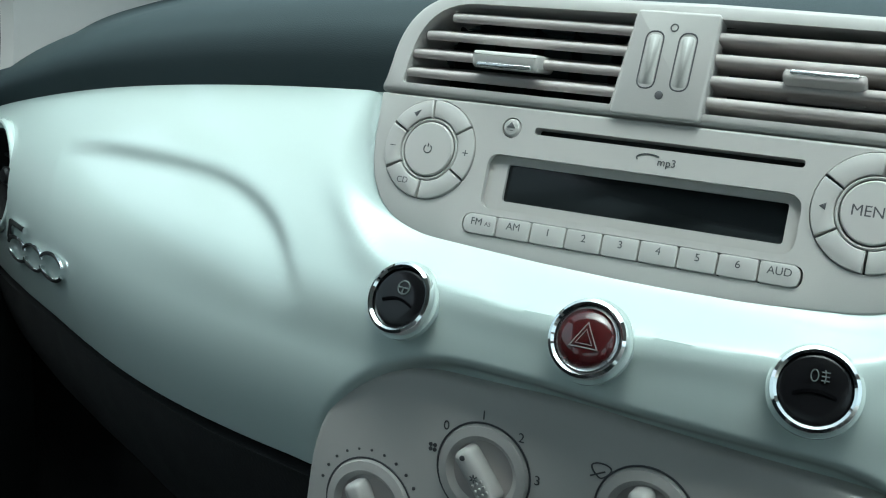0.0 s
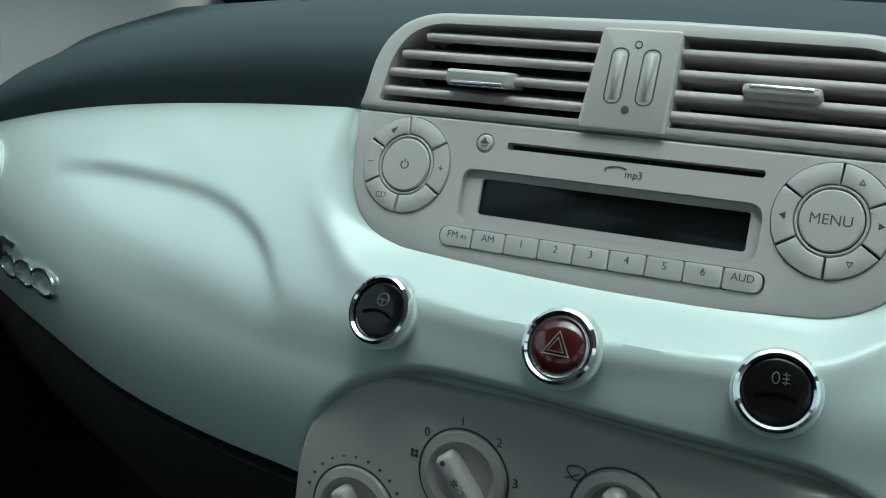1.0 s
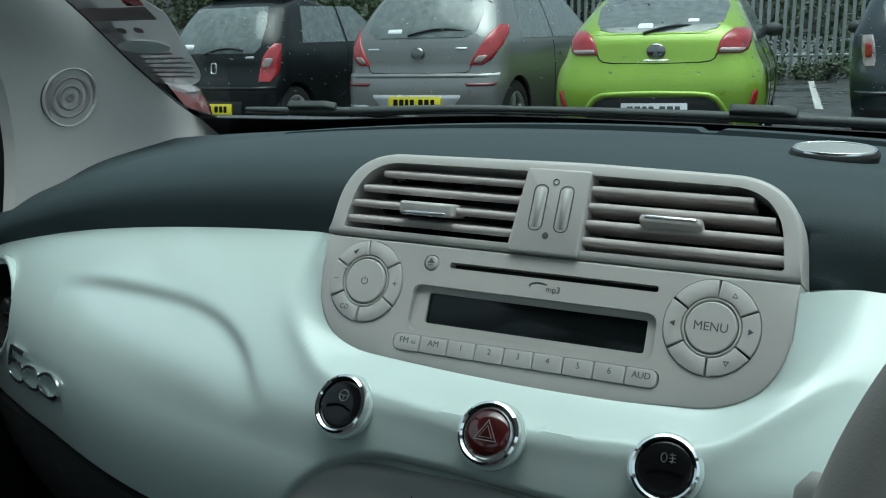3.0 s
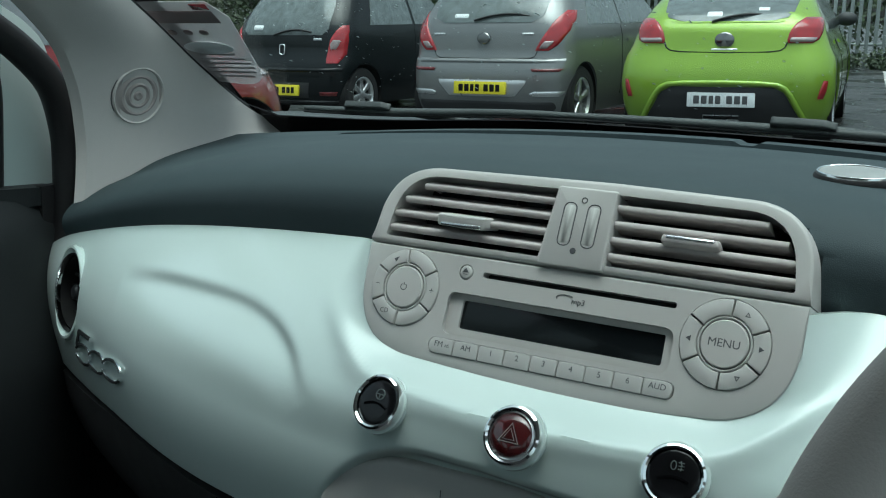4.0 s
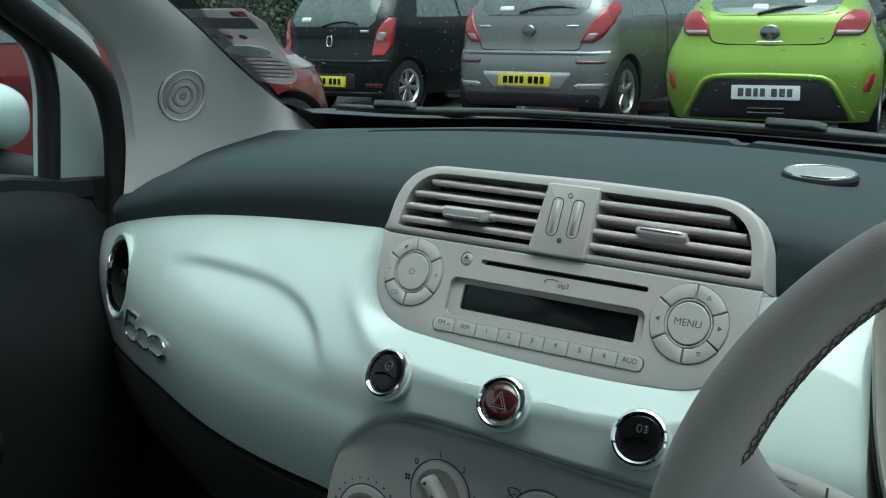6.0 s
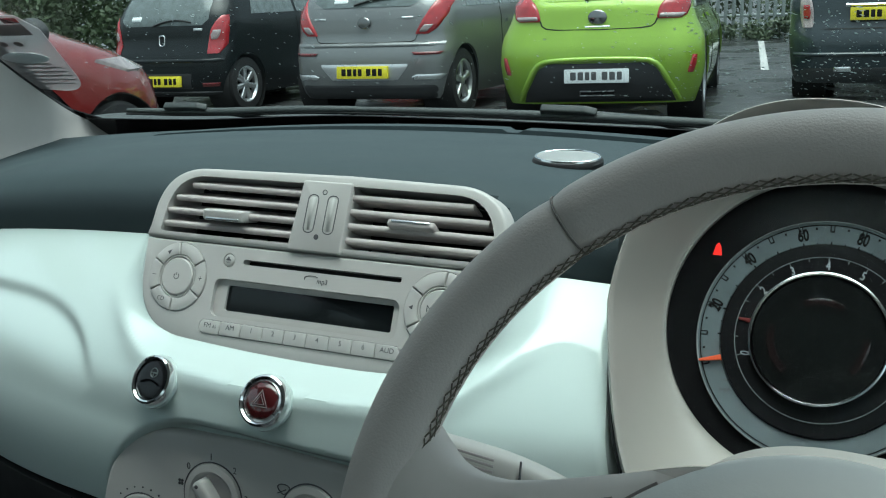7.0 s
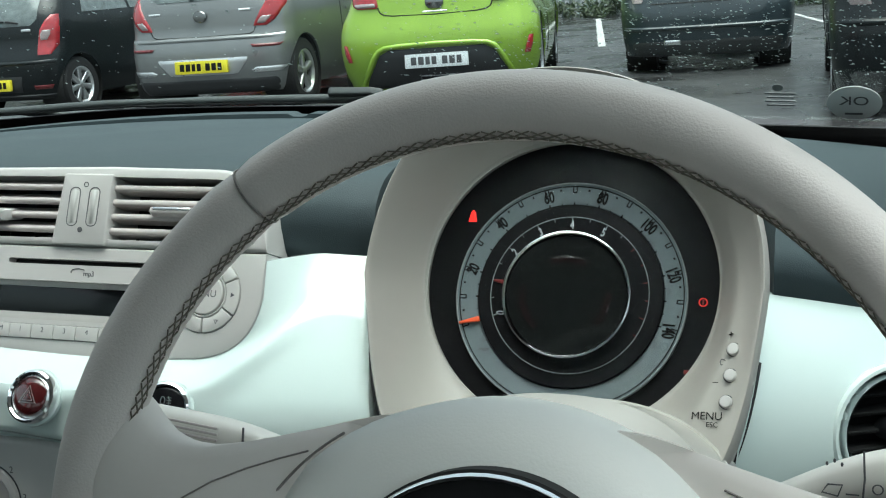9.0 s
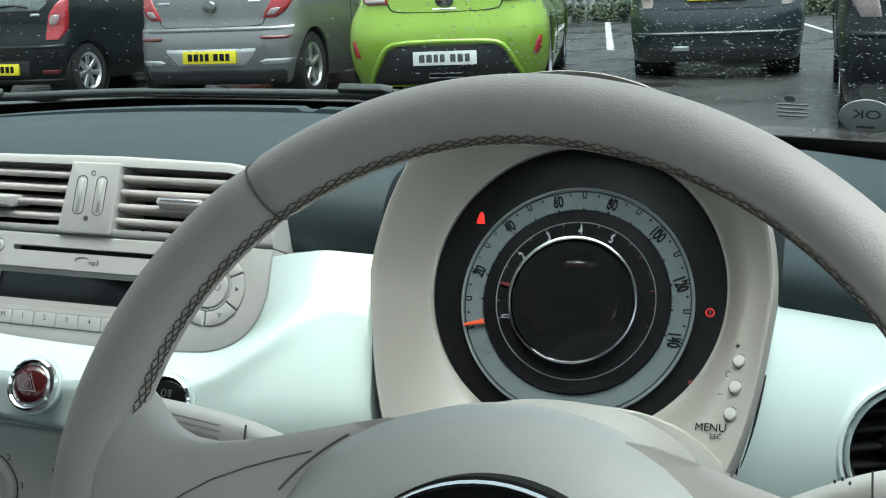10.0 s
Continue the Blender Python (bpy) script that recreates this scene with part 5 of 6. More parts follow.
struct(rear_piece("rear_wall", -0.72, 0.72, 0.25, 1.02, CLOTH), "grey rear bulkhead of the cabin", "wall")
struct(rear_piece("wall_rear_header", -0.72, 0.72, 1.36, 1.46, CLOTH), "pale grey header over the rear window", "wall")
for sd in (-1, 1):
    struct(rear_piece("wall_rear_post", min(sd * 0.52, sd * 0.72), max(sd * 0.52, sd * 0.72), 1.02, 1.36, CLOTH), "pale grey post beside the rear window", "wall")
back = struct(rear_piece("rear_window", -0.52, 0.52, 1.02, 1.36, CLEAR, 0.004), "clear glass of the rear window", "window")
back.visible_shadow = False


def side_x(sd, z):
    return sd * (0.665 - 0.05 * (z - 0.95) / 0.5)


def side_piece(name, sd, y0, y1, z0, z1, material, thick=0.035):
    return sheet(name, 6, 6, lambda u, v: (side_x(sd, z0 + (z1 - z0) * v), y0 + (y1 - y0) * u, z0 + (z1 - z0) * v), (sd * thick, 0, 0), material)


# unseen rear sides, with quarter windows added to let in light from behind
for sd in (-1, 1):
    struct(side_piece("wall_side_rear", sd, -0.50, -1.63, 0.25, 0.96, PAD), "dark rear side panel", "wall")
    struct(side_piece("wall_side_post", sd, -0.50, -0.62, 0.96, 1.45, CLOTH), "pale grey door post lining", "wall")
    struct(side_piece("wall_side_post", sd, -1.20, -1.63, 0.96, 1.45, CLOTH), "pale grey rear quarter lining", "wall")
    struct(side_piece("wall_side_header", sd, -0.62, -1.20, 1.32, 1.45, CLOTH), "pale grey header over the side window", "wall")
    quarter = struct(side_piece("quarter_window", sd, -0.62, -1.20, 0.96, 1.32, CLEAR, 0.004), "clear glass of the rear side window", "window")
    quarter.visible_shadow = False
pane_r = struct(sheet("right_window", 8, 6, lambda u, v: (0.712 - 0.05 * v, 0.46 - 0.96 * u, 0.95 + 0.45 * v), (0.004, 0, 0), CLEAR), "clear glass of the right door window", "window")
pane_r.visible_shadow = False
struct(sheet("wall_right", 8, 6, lambda u, v: (0.69 + 0.0 * v, 0.56 - 2.18 * u, 0.25 + 0.70 * v), (0.04, 0, 0), PAD), "dark right door panel", "wall")
struct(sheet("under_dash", 40, 10, lambda u, v: (-0.69 + 1.38 * u, fascia_base(-0.69 + 1.38 * u, 0.775) + 0.006 + 0.16 * v ** 1.6, z_bot(-0.69 + 1.38 * u) + 0.012 - 0.24 * v - 0.02), (0, 0.01, 0), CARPET), "black lower dashboard and footwell", "wall")
struct(sheet("footwell_wall", 8, 8, lambda u, v: (-0.72 + 1.44 * u, 0.80 + 0.05 * v, 0.26 + 0.72 * v), (0, 0.02, 0), CARPET), "black footwell bulkhead", "wall")
struct(sheet("dash_end", 6, 6, lambda u, v: (-0.688 - 0.004 * u, 0.50 + 0.32 * u, 0.25 + 0.69 * v), (-0.012, 0, 0), CARPET), "black end of the dashboard", "wall")
WIPER = mat("wiper_grey", (0.045, 0.050, 0.050), 0.5, 0, 0.15, 20, bump=0.1, bscale=600)
struct(sheet("scuttle", 30, 6, lambda u, v: (-0.68 + 1.36 * u, 0.845 + 0.16 * v - 0.07 * (1.36 * (u - 0.5)) ** 2, 1.006 - 0.006 * v + 0.003 * math.sin(3.14 * v) - 0.09 * smooth(0.12, 0.32, 1.36 * (u - 0.5)) - 0.02 * (1.36 * (u - 0.5)) ** 2), (0, 0, -0.03), WIPER), "black plastic scuttle below the windscreen", "scuttle")


# wipers at rest on the lower glass


def wiper(x0, x1, rise, clip, px):
    w = thing("windscreen_wiper", "black windscreen wiper at rest on the wet glass", "wiper", group="windscreen wipers")
    P = []
    for i in range(25):
        t = i / 24
        x = x0 + (x1 - x0) * t
        p = Vector(screen_point(x, border_top(x) + rise(t)))
        P.append(p + Vector((0, 0.004, 0.005)))
    tube("blade", P, [0.0028 + 0.0020 * math.sin(math.pi * i / 24) ** 0.5 for i in range(25)], WIPER, w, 8)
    tube("rubber_lip", [p + Vector((0, -0.002, -0.004)) for p in P], 0.0014, RUBBER, w, 6)
    k = min(range(25), key=lambda i: abs(P[i].x - clip))
    c = P[k]
    d = (P[min(k + 2, 24)] - P[max(k - 2, 0)]).normalized()
    m = frame_of(c + Vector((0, -0.003, 0.0055)), d, (0, -0.75, 0.55))
    o = plate("arm_clip", rounded([(-0.032, -0.005, 0.002), (0.022, -0.006, 0.002), (0.034, 0.001, 0.002), (0.020, 0.006, 0.004), (-0.030, 0.006, 0.004)]), -0.004, 0.004, WIPER, w, 0.002)
    o.matrix_world = m
    bx, by, bz = px
    tube("arm", [c + Vector((0.03, 0.002, 0.003)), c + Vector((0.09, 0.006, -0.001)), Vector(px)], [0.0035, 0.0045, 0.006], WIPER, w, 8)
    return w


wiper(-0.56, -0.20, lambda t: 0.004 - 0.010 * t, -0.475, (-0.20, 0.86, 0.992))
wiper(-0.24, 0.36, lambda t: -0.006 + 0.003 * math.sin(math.pi * t), 0.025, (0.30, 0.86, 0.985))


def on_screen(x, s, lift=0.004):
    """The pose of something stuck flat on the inside of the glass."""
    p = Vector(screen_point(x, s))
    du_ = Vector(screen_point(x + 0.02, s)) - p
    dv_ = Vector(screen_point(x, s + 0.02)) - p
    m = frame_of(p, du_, dv_)
    return m @ Matrix.Translation((0, 0, lift if m.col[2].y < 0 else -lift))


card = thing("windscreen_card", "grey printed parking card stuck inside the windscreen", "card", on_screen(-0.615, 0.225, 0.007))
co = rounded([(-0.060, -0.085, 0.03), (0.035, -0.100, 0.045), (0.066, 0.040, 0.006), (0.052, 0.068, 0.006), (-0.060, 0.068, 0.004)], 8)
plate("card_sheet", co, -0.0006, 0.0006, PAPER, card, 0.0002)
for q, mt in ((box2(-0.052, 0.050, 0.030, 0.052, 0.002), MAUVE), (box2(0.028, 0.050, 0.054, 0.064, 0.001), LENSRED), (disc2(-0.030, 0.012, 0.006, 0.005, 16), MAUVE), (disc2(-0.008, 0.012, 0.006, 0.005, 16), MAUVE), (disc2(0.014, 0.012, 0.006, 0.005, 16), MAUVE)):
    plate("print_block", q, 0.0004, 0.0010, mt, card, 0.0001)
plate("print_block", disc2(0.000, -0.018, 0.034, 0.012, 28), 0.0004, 0.0010, WHITEPLATE, card, 0.0001)
for k in range(6):
    w = 0.036 * math.sqrt(max(0.05, 1 - ((k - 2.5) / 3.4) ** 2))
    plate("print_bar", box2(0.004 - w, 0.004 + w, -0.078 + 0.009 * k, -0.0745 + 0.009 * k, 0.002), 0.0004, 0.0008, CARDGREY, card, 0.0001)
oks = thing("oval_sticker", "pale oval sticker reading OK backwards inside the windscreen", "sticker", on_screen(0.545, 0.058, 0.006))
plate("sticker_film", disc2(0, 0, 0.024, 0.030, 40), -0.0004, 0.0004, mat("sticker_film", (0.50, 0.53, 0.53), 0.5, 0, 0.06, 60), oks, 0.0001)
words("OK", 0.022, 0, 0.004, 0.0005, INK, oks, flip=True, squeeze=0.8)
plate("print_bar", box2(-0.008, 0.008, -0.020, -0.017, 0.001), 0.0002, 0.0008, INK, oks, 0.0001)
mks = thing("glass_mark", "small grey maker's stamp etched in the glass corner", "glass stamp", on_screen(0.480, 0.062, 0.005))
for k, w in enumerate((0.013, 0.014, 0.012, 0.014)):
    plate("print_bar", box2(-w, w, -0.012 + 0.007 * k, -0.0095 + 0.007 * k, 0.0005), -0.0003, 0.0003, RINGINK, mks, 0.0001)
plate("print_spot", disc2(-0.002, 0.021, 0.005, 0.006, 16), -0.0003, 0.0003, RINGINK, mks, 0.0001)

# rain on the outside of the glass
# whitish, barely transparent: the drops' bright glint is put into the colour
WATER = mat("water", (0.78, 0.82, 0.82), 0.08, 0, 0.0, 10, trans=0.15, rvar=0.0)
rng = random.Random(5)
bm = bmesh.new()
for k in range(19000):
    x = rng.uniform(-0.64, 0.64)
    q = 0.06 + 0.9 * rng.random()
    dens = 0.10 + 0.9 * smooth(0.05, 0.40, x)
    if rng.random() > dens or (q < 0.10 and rng.random() > 0.5):
        continue
    p = Vector(screen_point(x, q)) + Vector((0, 0.002, 0.0035))
    r = 0.0004 + 0.0007 * rng.random() ** 3
    st = 1.2 + 2.2 * rng.random() ** 2
    an = rng.gauss(-0.5, 0.5)
    t1 = (Vector((1, 0, 0)) * math.cos(an) + Vector((0, -0.85, 0.5)) * math.sin(an)).normalized()
    nn = Vector((0, 0.5, 0.86))
    t2 = nn.cross(t1).normalized()
    ring = [bm.verts.new(p + t1 * r * st * math.cos(a) + t2 * r * math.sin(a)) for a in np.linspace(0, 2 * math.pi, 7)[:-1]]
    tip = bm.verts.new(p + nn * r * 0.7)
    for i in range(6):
        bm.faces.new((ring[i], ring[(i + 1) % 6], tip))
rain = part("raindrops", bm, WATER, None)
tagged(rain, "raindrops scattered on the outer windscreen, their glint coloured in as white", "raindrops", kind="stuff")
rain.visible_shadow = False


# ---- outside: the car park ----
def ground_z(x, y):
    xs, ys = max(-14, min(10, x)), max(-6, min(22, y))
    return 0.118 + 0.030 * (xs + 2.3) + 0.015 * (ys - 8.5) + 0.012 * max(-4.0, min(0.0, xs + 4.6))


GX = [-900, -200, -60, -30, -20, -14, -10, -8.6, -6, -4.6, -3, 0, 3, 6, 10, 16, 30, 60, 200, 900]
GYS = [-900, -200, -60, -20, -6, -2, 2, 5, 8, 11, 14, 17, 22, 30, 60, 200, 900]
tagged(mesh_ob("ground", [(x, y, ground_z(x, y)) for x in GX for y in GYS], [(i * len(GYS) + j, (i + 1) * len(GYS) + j, (i + 1) * len(GYS) + j + 1, i * len(GYS) + j + 1) for i in range(len(GX) - 1) for j in range(len(GYS) - 1)], TAR),
       "damp dark grey tarmac of a car park", "ground", kind="structure")


def at_ground(x, y, turn=0.0):
    z = ground_z(x, y)
    n = Vector((-0.030, -0.015, 1)).normalized()
    f = Vector((-math.sin(radians(turn)), math.cos(radians(turn)), 0))
    f = (f - n * f.dot(n)).normalized()
    r = f.cross(n)
    m = Matrix((r, f, n)).transposed().to_4x4()
    m.translation = (x, y, z)
    return m


def lines(x, y0, y1, lean, w=0.05):
    o = sheet("bay_line", 2, 10, lambda u, v: (x - w + 2 * w * u + lean * (y1 - y0) * v, y0 + (y1 - y0) * v, ground_z(x + lean * (y1 - y0) * v, y0 + (y1 - y0) * v) + 0.006), (0, 0, -0.004), WHITELINE)
    tagged(o, "worn white parking bay line on the tarmac", "bay line", "painted bay lines", "structure")


lines(-1.95, 14.0, 20.9, -0.18), lines(1.30, 13.4, 20.3, -0.18)

ZS = [.17, .22, .30, .40, .52, .62, .68, .76, .86, .95, 1.03, 1.12, 1.22, 1.32, 1.40, 1.45, 1.48]


class Shape:
    """The body's form: half width, rear and front by height, over the ground."""

    def __init__(self, W, L, H, rear, front, prof):
        self.W, self.L, self.H, self.rear, self.front, self.prof = W, L, H, rear, front, prof

    def hw(self, z):
        k = z / self.H
        return self.W / 2 * lerp(k, *self.prof)

    def yr(self, z):
        return lerp(z, *self.rear)

    def yf(self, z):
        return self.L - lerp(z, *self.front)

    def rear_y(self, x, z):
        w, r = self.hw(z), 0.26
        a = max(0, abs(x) - (w - r)) / r
        a = min(a, 0.999)
        return self.yr(z) + 0.05 * (x / w) ** 2 + r * 0.8 * (1 - math.sqrt(1 - a * a))


PLAIN = ([0.1, .17, .28, .40, .58, .66, .75, .88, .96, 1.0], [.93, .965, .99, 1.0, .99, .955, .89, .79, .70, .60])
REAR_HATCH = ([.15, .22, .32, .45, .58, .64, .70, .85, .98, 1.10, 1.25, 1.38, 1.44, 1.50], [.10, .04, .01, .0, .01, .03, .07, .075, .10, .17, .28, .40, .50, .95])
FRONT = ([.15, .25, .45, .60, .72, .82, .92, 1.00, 1.15, 1.30, 1.42, 1.50], [.10, .03, .0, .04, .12, .45, .95, 1.20, 1.45, 1.75, 2.05, 2.5])


def carve_arches(body, W, axles, wheel_r):
    """Cuts the four wheel wells out of the closed body."""
    bm = bmesh.new()
    for y in axles:
        for sd in (-1, 1):
            m = Matrix.Translation((sd * (W / 2 - 0.06), y, wheel_r)) @ Matrix.Rotation(math.pi / 2, 4, "Y")
            bmesh.ops.create_cone(bm, cap_ends=True, segments=36, radius1=wheel_r + 0.045, radius2=wheel_r + 0.045, depth=0.40, matrix=m)
    me = bpy.data.meshes.new("cutter")
    bm.to_mesh(me)
    bm.free()
    cut = bpy.data.objects.new("cutter", me)
    scene.collection.objects.link(cut)
    cut.matrix_world = body.parent.matrix_world
    mod = body.modifiers.new("arches", "BOOLEAN")
    mod.operation, mod.object, mod.solver = "DIFFERENCE", cut, "EXACT"
    bpy.context.view_layer.update()
    done = bpy.data.meshes.new_from_object(body.evaluated_get(bpy.context.evaluated_depsgraph_get()))
    body.modifiers.clear()
    done.polygons.foreach_set("use_smooth", [True] * len(done.polygons))
    done.set_sharp_from_angle(angle=radians(40))
    body.data = done
    bpy.data.objects.remove(cut)


def car(name, label, m, W, L, H, paint, rear=REAR_HATCH, glass=True, wheel_r=0.30, rim=ALLOY, spokes=7, front=FRONT, nose=0.82, nr=0.45, prof=PLAIN, tail=0.72):
    c = thing(name, label, "car", m, "parked cars")
    S = Shape(W, L, H, rear, front, prof)
    zs = [z * H / 1.48 for z in ZS]
    V, n = [], 0
    for z in zs:
        w, y0, y1 = S.hw(z), S.yr(z), S.yf(z)
        row = []
        xs = [w * math.sin(t) for t in np.linspace(-math.pi / 2, math.pi / 2, 25)]
        row += [(x, S.rear_y(x, z), z) for x in xs]
        ym = [y0 + 0.30 + (y1 - y0 - 0.30 - nr) * t for t in np.linspace(0.02, 1, 9)]
        row += [(w, y, z) for y in ym]
        r = nr
        row += [(w * math.cos(t) ** 0.6 if math.cos(t) > 1e-6 else 0.0, y1 - r + r * math.sin(t), z) for t in np.linspace(0.1, math.pi / 2, 8)]
        row += [(-w * math.cos(t) ** 0.6 if math.cos(t) > 1e-6 else 0.0, y1 - r + r * math.sin(t), z) for t in np.linspace(math.pi / 2, 0.1, 8)[1:]]
        row += [(-w, y, z) for y in ym[::-1]]
        n = len(row)
        V += row
    F = [(k * n + i, k * n + (i + 1) % n, (k + 1) * n + (i + 1) % n, (k + 1) * n + i) for k in range(len(zs) - 1) for i in range(n)]
    F += [tuple(range(n))[::-1], tuple(range((len(zs) - 1) * n, len(zs) * n))]
    body = mesh_ob("body", V, F, paint, c, angle=50)
    carve_arches(body, W, (tail, L - nose), wheel_r)

    def rp(nm, rows, mt, off=0.008, th=0.02, par=None, lab="", nx=14, nz=8):
        """A piece on the rear: rows of height, left and right."""
        zz = [r[0] for r in rows]

        def f(u, v):
            z = zz[0] + (zz[-1] - zz[0]) * v
            a, b = lerp(z, zz, [r[1] for r in rows]), lerp(z, zz, [r[2] for r in rows])
            x = a + (b - a) * u
            e = min(min(u, 1 - u) * abs(b - a), min(v, 1 - v) * (zz[-1] - zz[0]))
            return x, S.rear_y(x, z) - off * smooth(-0.012, 0.018, e), z
        return sheet(nm, nx, nz, f, (0, th, 0), mt, par or c, lab, angle=45)

    def sp(nm, rows, mt, sd, off=0.006):
        """A piece on the flank: rows of height, rear and front."""
        zz = [r[0] for r in rows]

        def f(u, v):
            z = zz[0] + (zz[-1] - zz[0]) * v
            a, b = lerp(z, zz, [r[1] for r in rows]), lerp(z, zz, [r[2] for r in rows])
            return sd * (S.hw(z) + off), a + (b - a) * u, z
        return sheet(nm, 12, 8, f, (-sd * 0.02, 0, 0), mt, c)

    wb0, wb1 = tail, L - nose
    for y in (wb0, wb1):
        for sd in (-1, 1):
            wc = new("wheel")
            wc.parent = c
            wc.matrix_local = frame_of((sd * (W / 2 - 0.118), y, wheel_r), (0, sd, 0), (0, 0, 1))
            lathe("tyre", [(wheel_r * 0.62, -0.09), (wheel_r * 0.93, -0.09), (wheel_r, -0.07), (wheel_r, 0.07), (wheel_r * 0.94, 0.092), (wheel_r * 0.70, 0.096), (wheel_r * 0.62, 0.08), (wheel_r * 0.62, -0.09)], TYRE, wc, n=36)
            lathe("rim", [(wheel_r * 0.58, 0.02), (wheel_r * 0.66, 0.02), (wheel_r * 0.68, 0.088), (wheel_r * 0.64, 0.092), (wheel_r * 0.58, 0.07), (wheel_r * 0.58, 0.02)], rim, wc, n=36)
            lathe("hub_back", [(0, 0.01), (wheel_r * 0.62, 0.01), (wheel_r * 0.62, 0.03), (0, 0.03)], VOID, wc, n=28)
            lathe("hub_cap", [(0, 0.03), (0.045, 0.03), (0.045, 0.075), (0.03, 0.085), (0, 0.088)], rim, wc, n=20)
            sp0 = None
            for k in range(spokes):
                q = rounded([(-0.020, 0.02, 0), (0.020, 0.02, 0), (0.032, wheel_r * 0.63, 0), (-0.032, wheel_r * 0.63, 0)])
                if sp0 is None:
                    sp0 = plate("spoke", q, 0.035, 0.078, rim, wc, 0.012)
                else:
                    again(sp0, wc, Matrix.Rotation(2 * math.pi * k / spokes, 4, "Z"))
    for y in (wb0, wb1):
        for sd in (-1, 1):
            R = wheel_r + 0.043
            o = lathe("arch_liner", [(0, -0.16), (R, -0.16), (R, 0.135 - 0.01), (R - 0.006, 0.135 - 0.01), (R - 0.006, -0.15), (0, -0.15)], VOID, c, n=36)
            o.matrix_local = frame_of((sd * (W / 2 - 0.15), y, wheel_r), (0, sd, 0), (0, 0, 1))
    for sd in (-1, 1):
        z0, z1 = 0.96 * H / 1.48, 1.33 * H / 1.48
        sp("side_glass", [(z0, 0.62, 1.42), (z1, 0.80, 1.42)], CARGLASS, sd)
        sp("side_glass", [(z0, 1.47, L - 1.30), (z1, 1.47, L - 1.80)], CARGLASS, sd)
        sp("door_gap", [(0.30, 1.440, 1.446), (0.95, 1.440, 1.446)], VOID, sd, 0.004)
        sp("door_gap", [(0.30, L - 1.25, L - 1.244), (0.90, L - 1.25, L - 1.244)], VOID, sd, 0.004)
        sp("door_handle", [(0.80, 1.55, 1.72), (0.83, 1.55, 1.72)], paint, sd, 0.03)
        lathe_o = lathe("wing_mirror", [(0, -0.04), (0.05, -0.035), (0.085, 0.0), (0.080, 0.04), (0.05, 0.07), (0, 0.08)], TRIM, c, n=20)
        lathe_o.matrix_local = frame_of((sd * (S.hw(1.0) + 0.10), L - 1.35, 0.99), (1, 0, 0), (0, 0, 1)) @ Matrix.Diagonal((1.2, 0.8, 1, 1))
    return c, S, rp, sp


def number_plate(rp, c, S, z, mt, w=0.26, h=0.056, x=0.0):
    y = S.rear_y(x, z) - 0.028
    pl = new("number_plate")
    pl.parent = c
    pl.matrix_local = frame_of((x, y, z), (1, 0, 0), (0, 0.08, 1))
    plate("plate_blank", box2(-w, w, -h, h, 0.008), -0.02, 0.004, mt, pl, 0.002)
    for a, b in ((-0.21, -0.165), (-0.150, -0.105), (-0.09, -0.055), (-0.04, 0.0), (0.045, 0.09), (0.105, 0.15), (0.165, 0.205)):
        plate("plate_bar", box2(a, b, -0.032, 0.032, 0.006), 0.002, 0.0052, PLATEINK if mt is YELLOW else INK, pl, 0.0004)
    return pl


def mirrored(rp, nm, rows, mt, off=0.012, lab=""):
    rp(nm, rows, mt, off, lab=lab)
    rp(nm, [(z, -b, -a) for z, a, b in rows], mt, off, lab=lab)


def roundel(c, S, z, r, mt, nm="emblem", sx=1.0):
    o = lathe(nm, [(0, 0), (r, 0), (r, 0.010), (r * 0.85, 0.018), (0, 0.022)], mt, c, n=28, sx=sx)
    o.matrix_local = frame_of((0, S.rear_y(0, z) - 0.004, z), (1, 0, 0), (0, 0.1, 1))


def rear_wiper(c, S, z, dx=0.22, mt=RUBBER):
    tube("rear_wiper", [(0.05 + dx * t - 0.16, S.rear_y(0, z + 0.06 * t) - 0.022, z + 0.055 * math.sin(1.6 * t)) for t in np.linspace(0, 1.6, 10)], 0.011, mt, c, 6)


# bright green coupe
GREEN = wet_paint("lime_paint", (0.235, 0.375, 0.040), 0.5, metal=0.25)
REAR_G = ([.15, .22, .32, .45, .56, .66, .75, .80, .88, .96, 1.05, 1.20, 1.32, 1.38, 1.45], [.14, .08, .03, .0, .0, .03, .07, .085, .10, .12, .22, .52, .80, 1.0, 1.5])
HIPS = ([.1, .17, .25, .36, .46, .53, .58, .62, .68, .76, .86, .95, 1.0], [.93, .955, .985, 1.0, .99, .965, .915, .885, .87, .80, .72, .63, .52])
g, GS, rp, sp = car("green_coupe", "bright lime green hatchback coupe, wet, seen from behind", at_ground(-2.32, 8.36, 9.5), 1.68, 4.2, 1.40, GREEN, REAR_G, wheel_r=0.33, prof=HIPS, tail=0.62)
rp("lower_valance", [(.175, -.62, .62), (.265, -.585, .585), (.36, -.525, .525), (.43, -.49, .49), (.475, -.45, .45), (.495, -.39, .39)], TRIM, 0.012)
tube("valance_lip", [(x, GS.rear_y(x, z) - 0.012, z) for x, z in ((-.645, .20), (-.615, .26), (-.565, .35), (-.515, .44), (-.475, .487), (-.42, .512), (-.30, .522), (0, .528), (.30, .522), (.42, .512), (.475, .487), (.515, .44), (.565, .35), (.615, .26), (.645, .20))], 0.022, GREEN, g, 8)
number_plate(rp, g, GS, 0.395, WHITEPLATE)
tube("exhaust_tip", [(x, GS.rear_y(x, .255) - 0.03, z) for x, z in ((-.14, .27), (.14, .27), (.14, .235), (-.14, .235))], 0.006, ALLOY, g, 6, True)
